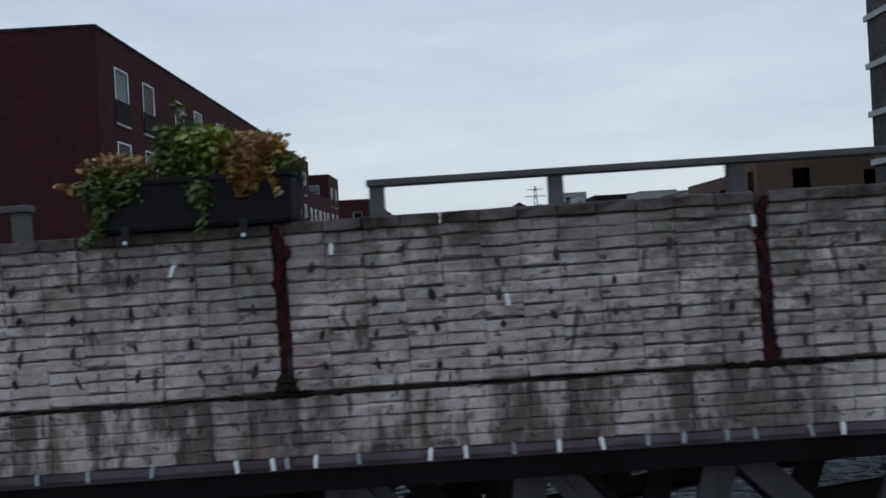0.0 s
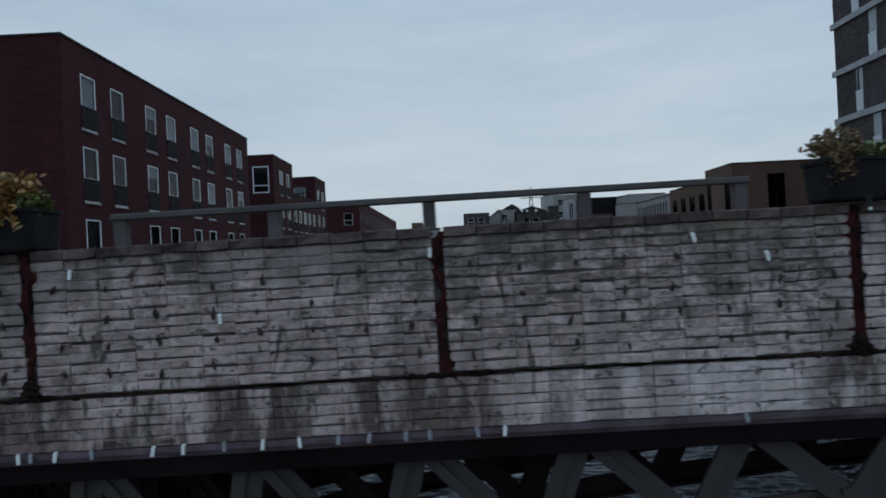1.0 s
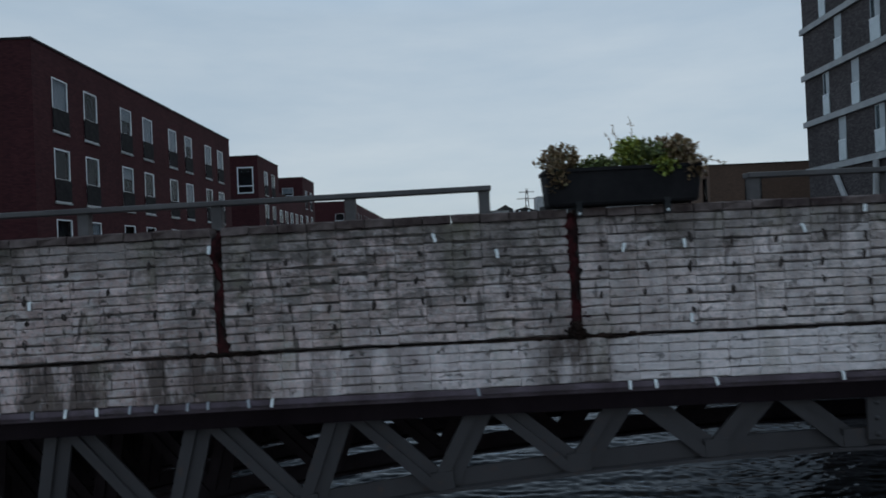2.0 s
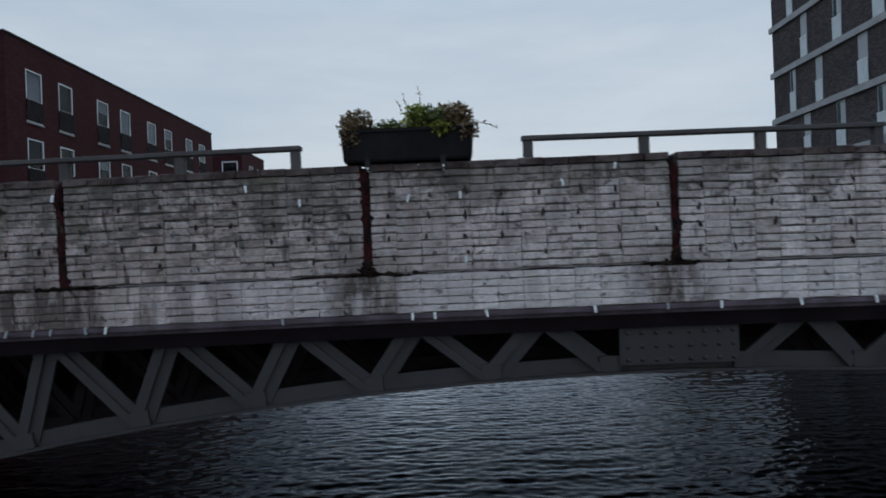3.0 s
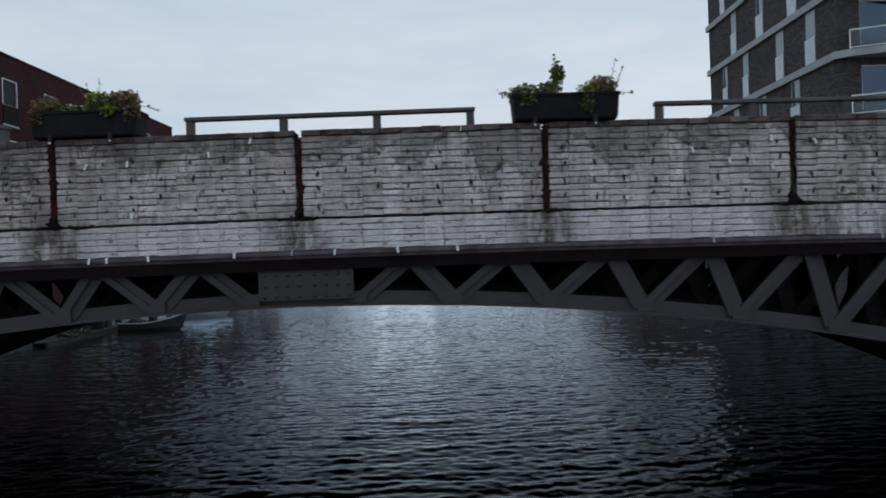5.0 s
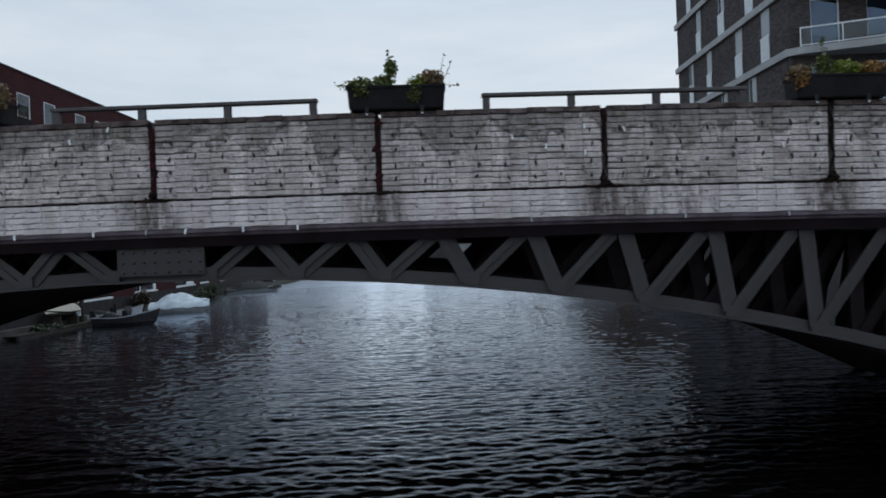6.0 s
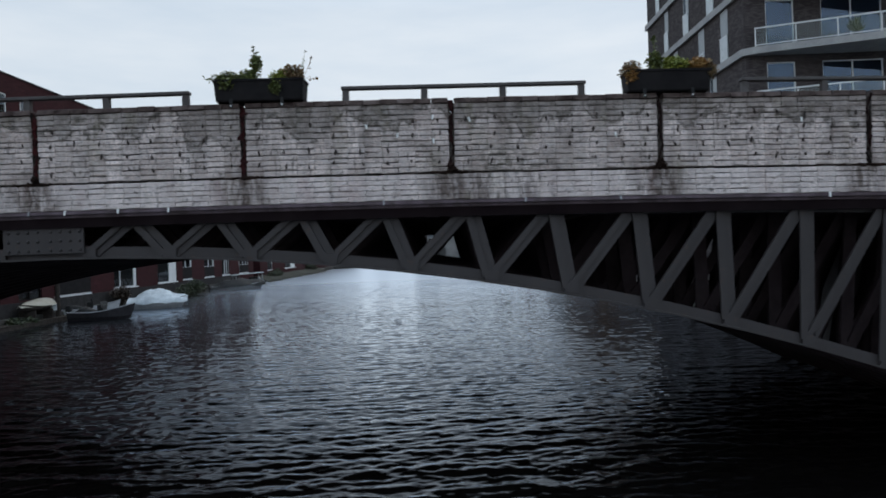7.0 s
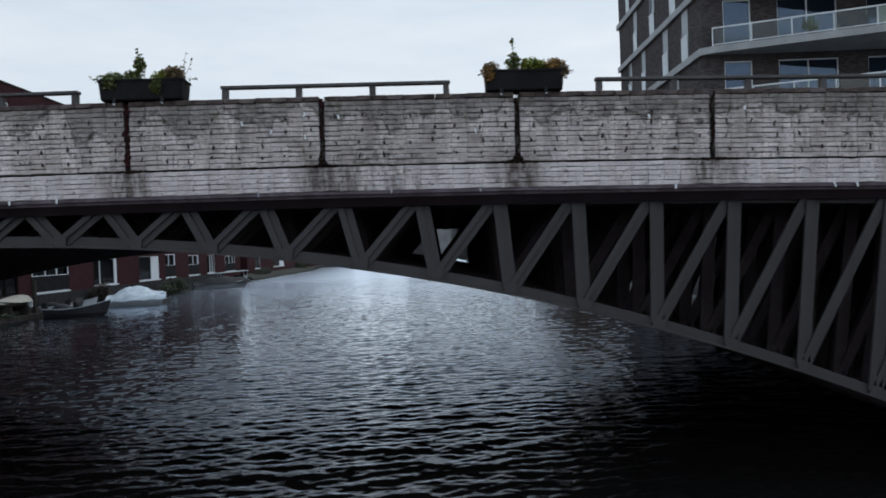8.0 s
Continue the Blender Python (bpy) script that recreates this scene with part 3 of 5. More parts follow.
def truss(y, steel, label, outer=False):
    """A shallow steel arch truss: straight top, curved bottom chord, leaning posts and diagonals."""
    top = lambda x: 4.715 - 0.00165 * x * x
    th = thing("arch_truss", pose(0, y, 0), label, "truss", "trusses under the deck")
    ends = 16.2
    n = 36
    stations = [-ends + 2 * ends * i / n for i in range(n + 1)]

    def sweep(bm, line, ya, yb, lo, hi):
        """A flat bar that follows a line along the span."""
        rings = [[bm.verts.new((x, y, line(x) + h)) for y, h in ((ya, lo), (yb, lo), (yb, hi), (ya, hi))] for x in stations]
        for a, b in zip(rings, rings[1:]):
            for i in range(4):
                bm.faces.new((a[i], a[(i + 1) % 4], b[(i + 1) % 4], b[i]))
        bm.faces.new(rings[0])
        bm.faces.new(rings[-1][::-1])

    bm = bmesh.new()
    sweep(bm, top, -0.02, 0.0, -0.055, 0.045)
    sweep(bm, top, -0.07, 0.14, 0.045, 0.065)
    part("top_chord", bm, steel, th)
    bm = bmesh.new()
    sweep(bm, chord, -0.035, -0.005, -0.02, 0.11)
    sweep(bm, chord, -0.10, 0.11, -0.045, -0.02)
    part("bottom_chord", bm, steel, th)

    def member(name, a, b, w, shift=0.0):
        """A channel bar between two nodes: a web with a rib along each side."""
        a, b = Vector(a) + Vector((shift, 0, 0)), Vector(b) + Vector((shift, 0, 0))
        d = b - a
        m = Matrix.Translation(a) @ Matrix.Rotation(-math.atan2(d.z, d.x), 4, "Y")
        bm = bmesh.new()
        ln = d.length
        add_box(bm, 0.06, ln, -0.055, -0.036, -w / 2, 0.012, m)
        add_box(bm, 0.06, ln, -0.085, -0.056, 0.006, w / 2, m)
        add_box(bm, 0, ln, -0.036, 0.055, -0.010, 0.010, m)
        part(name, bm, steel, th)

    feet = [0.58]
    while feet[-1] < 15.2:
        feet.append(feet[-1] + 1.035 * math.cos(math.atan(0.0308 * feet[-1])))
    for s in (-1, 1):
        for kk, (xb0, xb1) in enumerate(zip(feet, feet[1:])):
            xt = 1.14 + 1.076 * kk
            z = top(xt) - 0.01
            member("diagonal", (s * xb0, 0, chord(xb0) + 0.0), (s * (xt - 0.03), 0, z), 0.16)
            if xt < 15.9:
                member("post", (s * xb1, 0, chord(xb1) + 0.0), (s * (xt + 0.07), 0, z), 0.195, 0.0)
    if not outer:
        return th
    for x in feet[:-1]:
        for s in (-1, 1):
            bm = bmesh.new()
            add_box(bm, -0.085, 0.085, -0.09, -0.037, -0.018, 0.115, pose(s * x, 0, chord(x), 0, math.degrees(math.atan(0.0308 * s * x))))
            part("gusset", bm, steel, th)
    plate = part("splice_plate", soft_box(-0.50, 0.535, -0.12, -0.095, chord(0) + 0.03, top(0) + 0.02, 0.004), steel, th, "riveted steel splice plate")
    rivet = bmesh.new()
    bmesh.ops.create_uvsphere(rivet, u_segments=8, v_segments=5, radius=0.021)
    me = to_mesh(rivet, "rivet", steel, True)
    for c in range(8):
        x = -0.43 + 0.125 * c + (0.04 if c > 3 else 0)
        for r in range(3):
            shared("rivet", me, plate, pose(x, -0.121, chord(0) + 0.075 + 0.118 * r))
    return th


truss(0.20, M_STEEL, "dark grey painted steel arch truss on the bridge's outer face", True)
# the inner trusses have the deck's shade painted into their colour
inner = truss(1.07, M_SHADED_STEEL, "black steel arch truss under the bridge deck, shade put into its colour")
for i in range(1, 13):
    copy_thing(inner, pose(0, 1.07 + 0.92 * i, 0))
for i in range(16):
    x = -15.0 + 2.0 * i
    bm = bmesh.new()
    add_box(bm, x - 0.09, x + 0.09, 0.3, DECK_Y - 0.1, seam(x) - 0.56, seam(x) - 0.42)
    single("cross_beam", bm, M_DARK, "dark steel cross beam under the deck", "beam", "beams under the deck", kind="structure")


# brick meshes, a few worn variants of each
def brick_mesh(name, w, h, d, seed, mat, chip=0.004):
    rng = random.Random(seed)
    bm = bmesh.new()
    b, bx = 0.008, 0.0025
    j = lambda a=chip: rng.uniform(-a, a)
    back = [bm.verts.new(p) for p in ((-w / 2, d, -h / 2), (w / 2, d, -h / 2), (w / 2, d, h / 2), (-w / 2, d, h / 2))]
    mid = [bm.verts.new((x + j(0.002), 0.007 + abs(j()), z + j(0.002))) for x, z in ((-w / 2, -h / 2), (w / 2, -h / 2), (w / 2, h / 2), (-w / 2, h / 2))]
    fr = [bm.verts.new((x + j(0.0015), j(), z + j(0.007))) for x, z in ((-w / 2 + bx, -h / 2 + b), (0, -h / 2 + b), (w / 2 - bx, -h / 2 + b), (w / 2 - bx, h / 2 - b), (0, h / 2 - b), (-w / 2 + bx, h / 2 - b))]
    for i in range(4):
        k = (i + 1) % 4
        bm.faces.new((back[i], back[k], mid[k], mid[i]))
    bm.faces.new((fr[0], fr[1], fr[4], fr[5]))
    bm.faces.new((fr[1], fr[2], fr[3], fr[4]))
    bm.faces.new((mid[0], mid[1], fr[2], fr[1], fr[0]))
    bm.faces.new((mid[1], mid[2], fr[3], fr[2]))
    bm.faces.new((mid[2], mid[3], fr[5], fr[4], fr[3]))
    bm.faces.new((mid[3], mid[0], fr[0], fr[5]))
    return to_mesh(bm, name, mat)


COLS, ROWS_UP, ROWS_BAND = 12, 13, 5
BW, BH = (PANEL - 0.07) / COLS, 0.87 / ROWS_UP
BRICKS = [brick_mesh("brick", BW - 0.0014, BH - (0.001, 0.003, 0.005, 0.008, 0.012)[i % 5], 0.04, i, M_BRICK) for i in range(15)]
COPINGS = [brick_mesh("coping_brick", BW - 0.005, 0.066, 0.32, 50 + i, M_COPING, 0.011) for i in range(5)]
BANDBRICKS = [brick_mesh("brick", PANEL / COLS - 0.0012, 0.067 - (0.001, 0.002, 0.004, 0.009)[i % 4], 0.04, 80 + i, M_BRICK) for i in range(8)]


def clip_mesh(seed):
    """A bent rusty tie end with the crust that ran down from it."""
    rng = random.Random(seed)
    bm = bmesh.new()
    lean = rng.uniform(-0.012, 0.012)
    add_tube(bm, (0, 0.005, 0.03), (0.006, -0.02, 0.012), 0.007, sides=5)
    add_tube(bm, (0.006, -0.02, 0.012), (-0.006 + lean, -0.014, -0.026), 0.009, 0.005, sides=5)
    ring = []
    for q in range(9):
        a = 6.283 * q / 9
        r = rng.uniform(0.7, 1.25)
        ring.append(bm.verts.new((0.016 * r * math.cos(a) + lean * (0.5 - 0.5 * math.sin(a)), -0.0075, -0.014 + 0.036 * r * math.sin(a))))
    tip = bm.verts.new((lean * 0.5, -0.012, -0.004))
    for q in range(9):
        bm.faces.new((ring[q], ring[(q + 1) % 9], tip))
    return to_mesh(bm, "wire_clip", M_CLIP)


CLIPS = [clip_mesh(20 + i) for i in range(6)]


def parapet_panel(i):
    """One white brick panel of the parapet, from joint i to joint i + 1."""
    rng = random.Random(300 + i)
    x = (i - 3 + 0.5) * PANEL
    label = "white-painted brick parapet panel, grimy under its brown coping"
    th = thing("parapet_panel", on_bridge(x), label, "parapet panel", "parapet panels along the bridge")
    half = PANEL / 2 - 0.035
    bm = bmesh.new()
    add_box(bm, -half, half, 0.013, 0.05, 0.0, 0.872)
    add_box(bm, -PANEL / 2, PANEL / 2, 0.052, 0.30, 0.0, 0.872)
    part("core", bm, M_MORTAR, th)
    lift = [rng.uniform(-0.004, 0.004) for c in range(COLS)]
    rough = 2.4 if i in (0, 1) else 1.6
    for r in range(ROWS_UP):
        for c in range(COLS):
            m = pose(-half + BW * (c + 0.5) + rng.uniform(-0.0015, 0.0015), rng.uniform(-0.003, 0.003), 0.003 + BH * (r + 0.5) + rough * rng.uniform(-0.003, 0.003) + lift[c] * (0.4 if r in (0, ROWS_UP - 1) else 1.0), 0, rough * rng.uniform(-0.7, 0.7), rng.uniform(-0.8, 0.8))
            shared("brick", rng.choice(BRICKS), th, m)
    for c in range(COLS):
        shared("coping_brick", rng.choice(COPINGS), th, pose(-half + BW * (c + 0.5), -0.012 + rng.uniform(-0.008, 0.006), 0.905 + rng.uniform(-0.004, 0.003), 0, rng.uniform(-0.9, 0.9), rng.uniform(-1.5, 1.5)))
    for c in range(8):
        for r in range(4):
            if rng.random() < 0.86:
                shared("wire_clip", rng.choice(CLIPS), th, pose(-half + 0.16 + c * 0.325 + rng.uniform(-0.03, 0.03), -0.002, 0.14 + 0.178 * r + rng.uniform(-0.025, 0.025), 0, rng.uniform(-20, 20), 0) @ Matrix.Diagonal((rng.uniform(0.6, 1.2), 1, rng.uniform(0.55, 1.15), 1)))
    return th


def band(i):
    """The brick band on the deck's edge below one parapet panel, with the stained steel angle under it."""
    rng = random.Random(600 + i)
    x = (i - 3 + 0.5) * PANEL
    th = thing("brick_band", on_bridge(x), "white-painted brick band on the deck edge, sooty near the joints", "brick band", "bands along the bridge")
    half = PANEL / 2
    bm = bmesh.new()
    add_box(bm, -half, half, 0.010, 0.30, -0.352, -0.018)
    part("core", bm, M_MORTAR, th)
    for r in range(ROWS_BAND):
        for c in range(COLS):
            m = pose(-half + PANEL / COLS * (c + 0.5), -0.008 + rng.uniform(-0.003, 0.003), -0.350 + 0.0665 * (r + 0.5), 0, rng.uniform(-0.4, 0.4), rng.uniform(-0.5, 0.5))
            shared("brick", rng.choice(BANDBRICKS), th, m)
    bm = bmesh.new()
    n = 22
    add_box(bm, -half, half, -0.006, 0.30, -0.395, -0.354)
    add_box(bm, -half, half, 0.045, 0.08, -0.436, -0.396)
    part("edge_angle", bm, M_EDGE, th, "purplish rusty steel edge angle")
    bm = bmesh.new()
    rows = []
    for a in range(67):
        u = -half + 2 * half * a / 66
        t = -0.011 + 0.050 * max(0, noise.noise(((x + u) * 1.6, 1.7, 0))) ** 1.3 + 0.022 * noise.noise(((x + u) * 8, 4, 0)) + 0.022 * max(0, abs(u) / half - 0.8) / 0.2
        rows.append([bm.verts.new((u, yy, zz)) for yy, zz in ((0.02, -0.022 if x < 0 else -0.016), (-0.006 - 0.006 * abs(noise.noise(((x + u) * 13, 8, 0))), -0.020 if x < 0 else -0.014), (-0.003, min(-0.012 + t, 0.02)), (0.02, t))])
    for ra, rb in zip(rows, rows[1:]):
        for c in range(3):
            bm.faces.new((ra[c], rb[c], rb[c + 1], ra[c + 1]))
    part("seam_dirt", bm, M_MOSS, th, "black dirt packed in the seam")
    # black strip added before the top chord as the shadow below the band
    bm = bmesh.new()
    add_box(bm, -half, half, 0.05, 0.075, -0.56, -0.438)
    part("shadow_gap_strip", bm, M_GAP_SHADE, th, "black strip that paints the shadow gap under the band")
    return th


NESTS = (0, 2, 3, 5, 6)


def joint(i):
    """The open joint between two panels, packed with rust and dead moss."""
    rng = random.Random(900 + i)
    x = (i - 3) * PANEL
    bm = bmesh.new()
    nx, nz = 7, 46
    wide = rng.uniform(0.95, 1.3) * (0.62 if i > 4 else 1.35 if i in (2, 3) else 0.78 if i < 2 else 1.0)
    rows = []
    for a in range(nz + 1):
        z = -0.03 + 0.94 * a / nz
        off = 0.055 * noise.noise((x * 3, z * 5, 0)) + 0.022 * noise.noise((x * 3, z * 15, 4))
        row = []
        for c in range(nx):
            u = c / (nx - 1) * 2 - 1
            swell = noise.noise((x * 5 + u * 1.5, z * 14, 2.0)) * 0.016 + 0.009 * noise.noise((u * 4, z * 33, x))
            w = max(0.010, 0.017 + 0.075 * max(0, 0.08 + noise.noise((x * 2, z * 7.0, 5.0))) + 0.034 * noise.noise((u * 2, z * 22, x))) * wide
            yy = 0.012 if abs(u) > 0.99 else -0.002 - swell + 0.008 * abs(u) ** 3
            row.append(bm.verts.new((u * w + off, yy, z)))
        rows.append(row)
    for a, b in zip(rows, rows[1:]):
        for c in range(nx - 1):
            bm.faces.new((a[c], a[c + 1], b[c + 1], b[c]))
    ob = single("joint_filler", bm, M_RUST, "open panel joint packed with rust and dead moss", "joint filler", "joints between the panels", smooth=True)
    ob.matrix_basis = on_bridge(x)
    bm = bmesh.new()
    for q in range(46):
        side = rng.gauss(0, 0.16)
        r = rng.uniform(0.008, 0.022) * (1.2 - min(abs(side), 0.5))
        m = pose(side, rng.uniform(-0.012, 0.0), -0.008 + rng.uniform(-0.01, 0.012)) @ Matrix.Diagonal((rng.uniform(1.0, 2.6), 0.6, rng.uniform(0.6, 1.0), 1))
        bmesh.ops.create_icosphere(bm, subdivisions=1, radius=r, matrix=m)
    if i in NESTS:
        for q in range(40):
            f = rng.random()
            bmesh.ops.create_icosphere(bm, subdivisions=1, radius=rng.uniform(0.012, 0.026), matrix=pose(rng.gauss(-0.01, 0.035) * (1.3 - f), rng.uniform(-0.03, 0.0), 0.005 + 0.10 * f))
    for v in bm.verts:
        v.co += noise.noise_vector(v.co * 60) * 0.008
    ob = single("moss", bm, M_MOSS, "dark moss along the ledge below a panel joint", "moss", "moss on the ledge", kind="stuff")
    ob.matrix_basis = on_bridge(x)


# ---- rails, planters and small things on the bridge ----
def rail(x0, x1, posts):
    """A low flat-bar rail on short posts along the top of the parapet."""
    xm = (x0 + x1) / 2
    th = thing("hand_rail", on_bridge(xm, 0.0, 0.2), "low grey steel rail on short posts on the parapet", "rail", "rails on the parapet")
    half = (x1 - x0) / 2
    part("top_bar", soft_box(-half, half, -0.055, 0.055, 1.115, 1.155, 0.006), M_RAIL, th)
    for i in range(posts):
        px = -half + 0.055 + (2 * half - 0.11) * i / (posts - 1)
        part("post", soft_box(px - 0.042, px + 0.042, -0.035, 0.035, 0.925, 1.118, 0.005), M_RAIL, th)
        part("foot_plate", soft_box(px - 0.07, px + 0.07, -0.06, 0.06, 0.926, 0.938, 0.003), M_RAIL, th)


def leaves(bm, rng, centre, radii, count, size, droop=0.0):
    """Small folded leaves scattered through an uneven clump."""
    for q in range(count):
        while True:
            u = Vector((rng.uniform(-1, 1), rng.uniform(-1, 1), rng.uniform(-1, 1)))
            if 0.25 < u.length < 1:
                break
        u *= 0.80 + 0.35 * noise.noise(Vector(centre) * 3 + u * 1.8)
        p = Vector(centre) + Vector((u.x * radii[0], u.y * radii[1], u.z * radii[2]))
        s = size * rng.uniform(0.55, 1.35)
        turn = Euler((rng.uniform(-1.2, 1.2) + droop, rng.uniform(-0.9, 0.9), rng.uniform(0, 6.28))).to_matrix()
        pts = [(0, -0.1, 0), (0.34, 0.35, 0.10), (0.26, 0.8, 0.05), (0, 1.1, -0.12), (-0.26, 0.8, 0.05), (-0.34, 0.35, 0.10), (0, 0.5, -0.02)]
        vs = [bm.verts.new(p + turn @ Vector(v) * s) for v in pts]
        for f in ((0, 1, 6), (1, 2, 6), (2, 3, 6), (3, 4, 6), (4, 5, 6), (5, 0, 6)):
            bm.faces.new([vs[k] for k in f])


def strand(bm, rng, a, b, count, size):
    """A thin stem with sparse leaves from a to b."""
    a, b = Vector(a), Vector(b)
    bow = Vector((rng.uniform(-0.04, 0.04), rng.uniform(-0.03, 0.03), 0))
    pts = [a.lerp(b, i / 6) + bow * math.sin(math.pi * i / 6) for i in range(7)]
    for p, q in zip(pts, pts[1:]):
        add_tube(bm, p, q, 0.003, sides=4)
    for i in range(count):
        f = rng.uniform(0.15, 1.0) * 5.99
        p = pts[int(f)].lerp(pts[int(f) + 1], f - int(f))
        leaves(bm, rng, p, (0.02, 0.02, 0.02), 1, size)


TONES = {"green": M_GREEN, "lime": M_LIME, "ochre": M_OCHRE, "brown": M_BROWN}


def planter(x, z, label, clumps, strands, seed, long=1.0):
    """A tapered dark plastic flower box that sits on the coping, held by two clamps."""
    rng = random.Random(seed)
    th = thing("planter", on_bridge(x, z, 0.09) @ Matrix.Diagonal((long, 1, 1, 1)), label, "planter", "planters on the parapet")
    bm = bmesh.new()
    prof = [(0.540, 0.150, 0.0), (0.550, 0.160, 0.02), (0.567, 0.178, 0.245), (0.578, 0.190, 0.247), (0.578, 0.190, 0.272), (0.564, 0.172, 0.272), (0.560, 0.168, 0.225)]
    rings = []
    for hx, hy, zz in prof:
        c = 0.035
        ring = [(-hx + c, -hy), (hx - c, -hy), (hx - c * 0.3, -hy + c * 0.3), (hx, -hy + c), (hx, hy - c), (hx - c * 0.3, hy - c * 0.3), (hx - c, hy), (-hx + c, hy), (-hx + c * 0.3, hy - c * 0.3), (-hx, hy - c), (-hx, -hy + c), (-hx + c * 0.3, -hy + c * 0.3)]
        rings.append([bm.verts.new((px, py, zz)) for px, py in ring])
    for a, b in zip(rings, rings[1:]):
        for i in range(12):
            j = (i + 1) % 12
            bm.faces.new((a[i], a[j], b[j], b[i]))
    bm.faces.new(rings[0][::-1])
    part("box", bm, M_PLANTER, th)
    bm = bmesh.new()
    add_box(bm, -0.556, 0.556, -0.16, 0.16, 0.19, 0.23)
    part("soil", bm, M_SOIL, th)
    for cx in (-0.34, 0.30):
        bm = bmesh.new()
        add_box(bm, cx - 0.022, cx + 0.022, -0.188, -0.183, -0.085, 0.03)
        add_box(bm, cx - 0.022, cx + 0.022, -0.188, 0.02, -0.004, 0.0)
        clamp = part("clamp", bm, M_BLACK, th, "black steel clamp over the parapet edge")
        bm = bmesh.new()
        add_tube(bm, (cx, -0.188, -0.06), (cx, -0.198, -0.06), 0.011, sides=8)
        part("bolt", bm, M_TUBE, clamp)
    for tone, centre, radii, count, size in clumps:
        bm = bmesh.new()
        leaves(bm, rng, centre, [r * 0.96 for r in radii], int(count * 2.2), size * 0.66, 0.5 if tone in ("ochre", "brown") else 0.0)
        part("foliage", bm, TONES[tone], th)
    for tone, a, b, count, size in strands:
        bm = bmesh.new()
        strand(bm, rng, a, b, count, size)
        part("foliage", bm, TONES[tone], th)


def tube(x, z, y, length, lean, mat, label):
    bm = bmesh.new()
    add_tube(bm, (0, 0, 0), (lean * length, -0.012, -length), 0.013, 0.012, 8)
    add_tube(bm, (0, 0.03, 0.0), (0, -0.002, 0.0), 0.011, 0.012, 8)
    ob = single("drip_tube", bm, mat, label, "tube", "drip tubes along the bridge")
    ob.matrix_basis = on_bridge(x, z, y)


# ---- buildings ----
def facade(bm, origin, u, width, height, holes, depth=0.22):
    """A wall face with real openings: origin at its lower corner, u along it, with reveals going in."""
    origin, u = Vector(origin), Vector(u)
    inward = Vector((-u.y, u.x, 0))
    us = sorted({0.0, width, *[h[0] for h in holes], *[h[1] for h in holes]})
    vs = sorted({0.0, height, *[h[2] for h in holes], *[h[3] for h in holes]})
    at = {}

    def vert(a, b, d=0.0):
        key = (round(a, 4), round(b, 4), d)
        if key not in at:
            at[key] = bm.verts.new(origin + u * a + Vector((0, 0, b)) + inward * d)
        return at[key]

    for a0, a1 in zip(us, us[1:]):
        for b0, b1 in zip(vs, vs[1:]):
            ca, cb = (a0 + a1) / 2, (b0 + b1) / 2
            if not any(h[0] < ca < h[1] and h[2] < cb < h[3] for h in holes):
                bm.faces.new((vert(a0, b0), vert(a1, b0), vert(a1, b1), vert(a0, b1)))
    for a0, a1, b0, b1 in holes:
        ring = [(a0, b0), (a1, b0), (a1, b1), (a0, b1)]
        for (p, q) in zip(ring, ring[1:] + ring[:1]):
            bm.faces.new((vert(*p), vert(*q), vert(*q, depth), vert(*p, depth)))


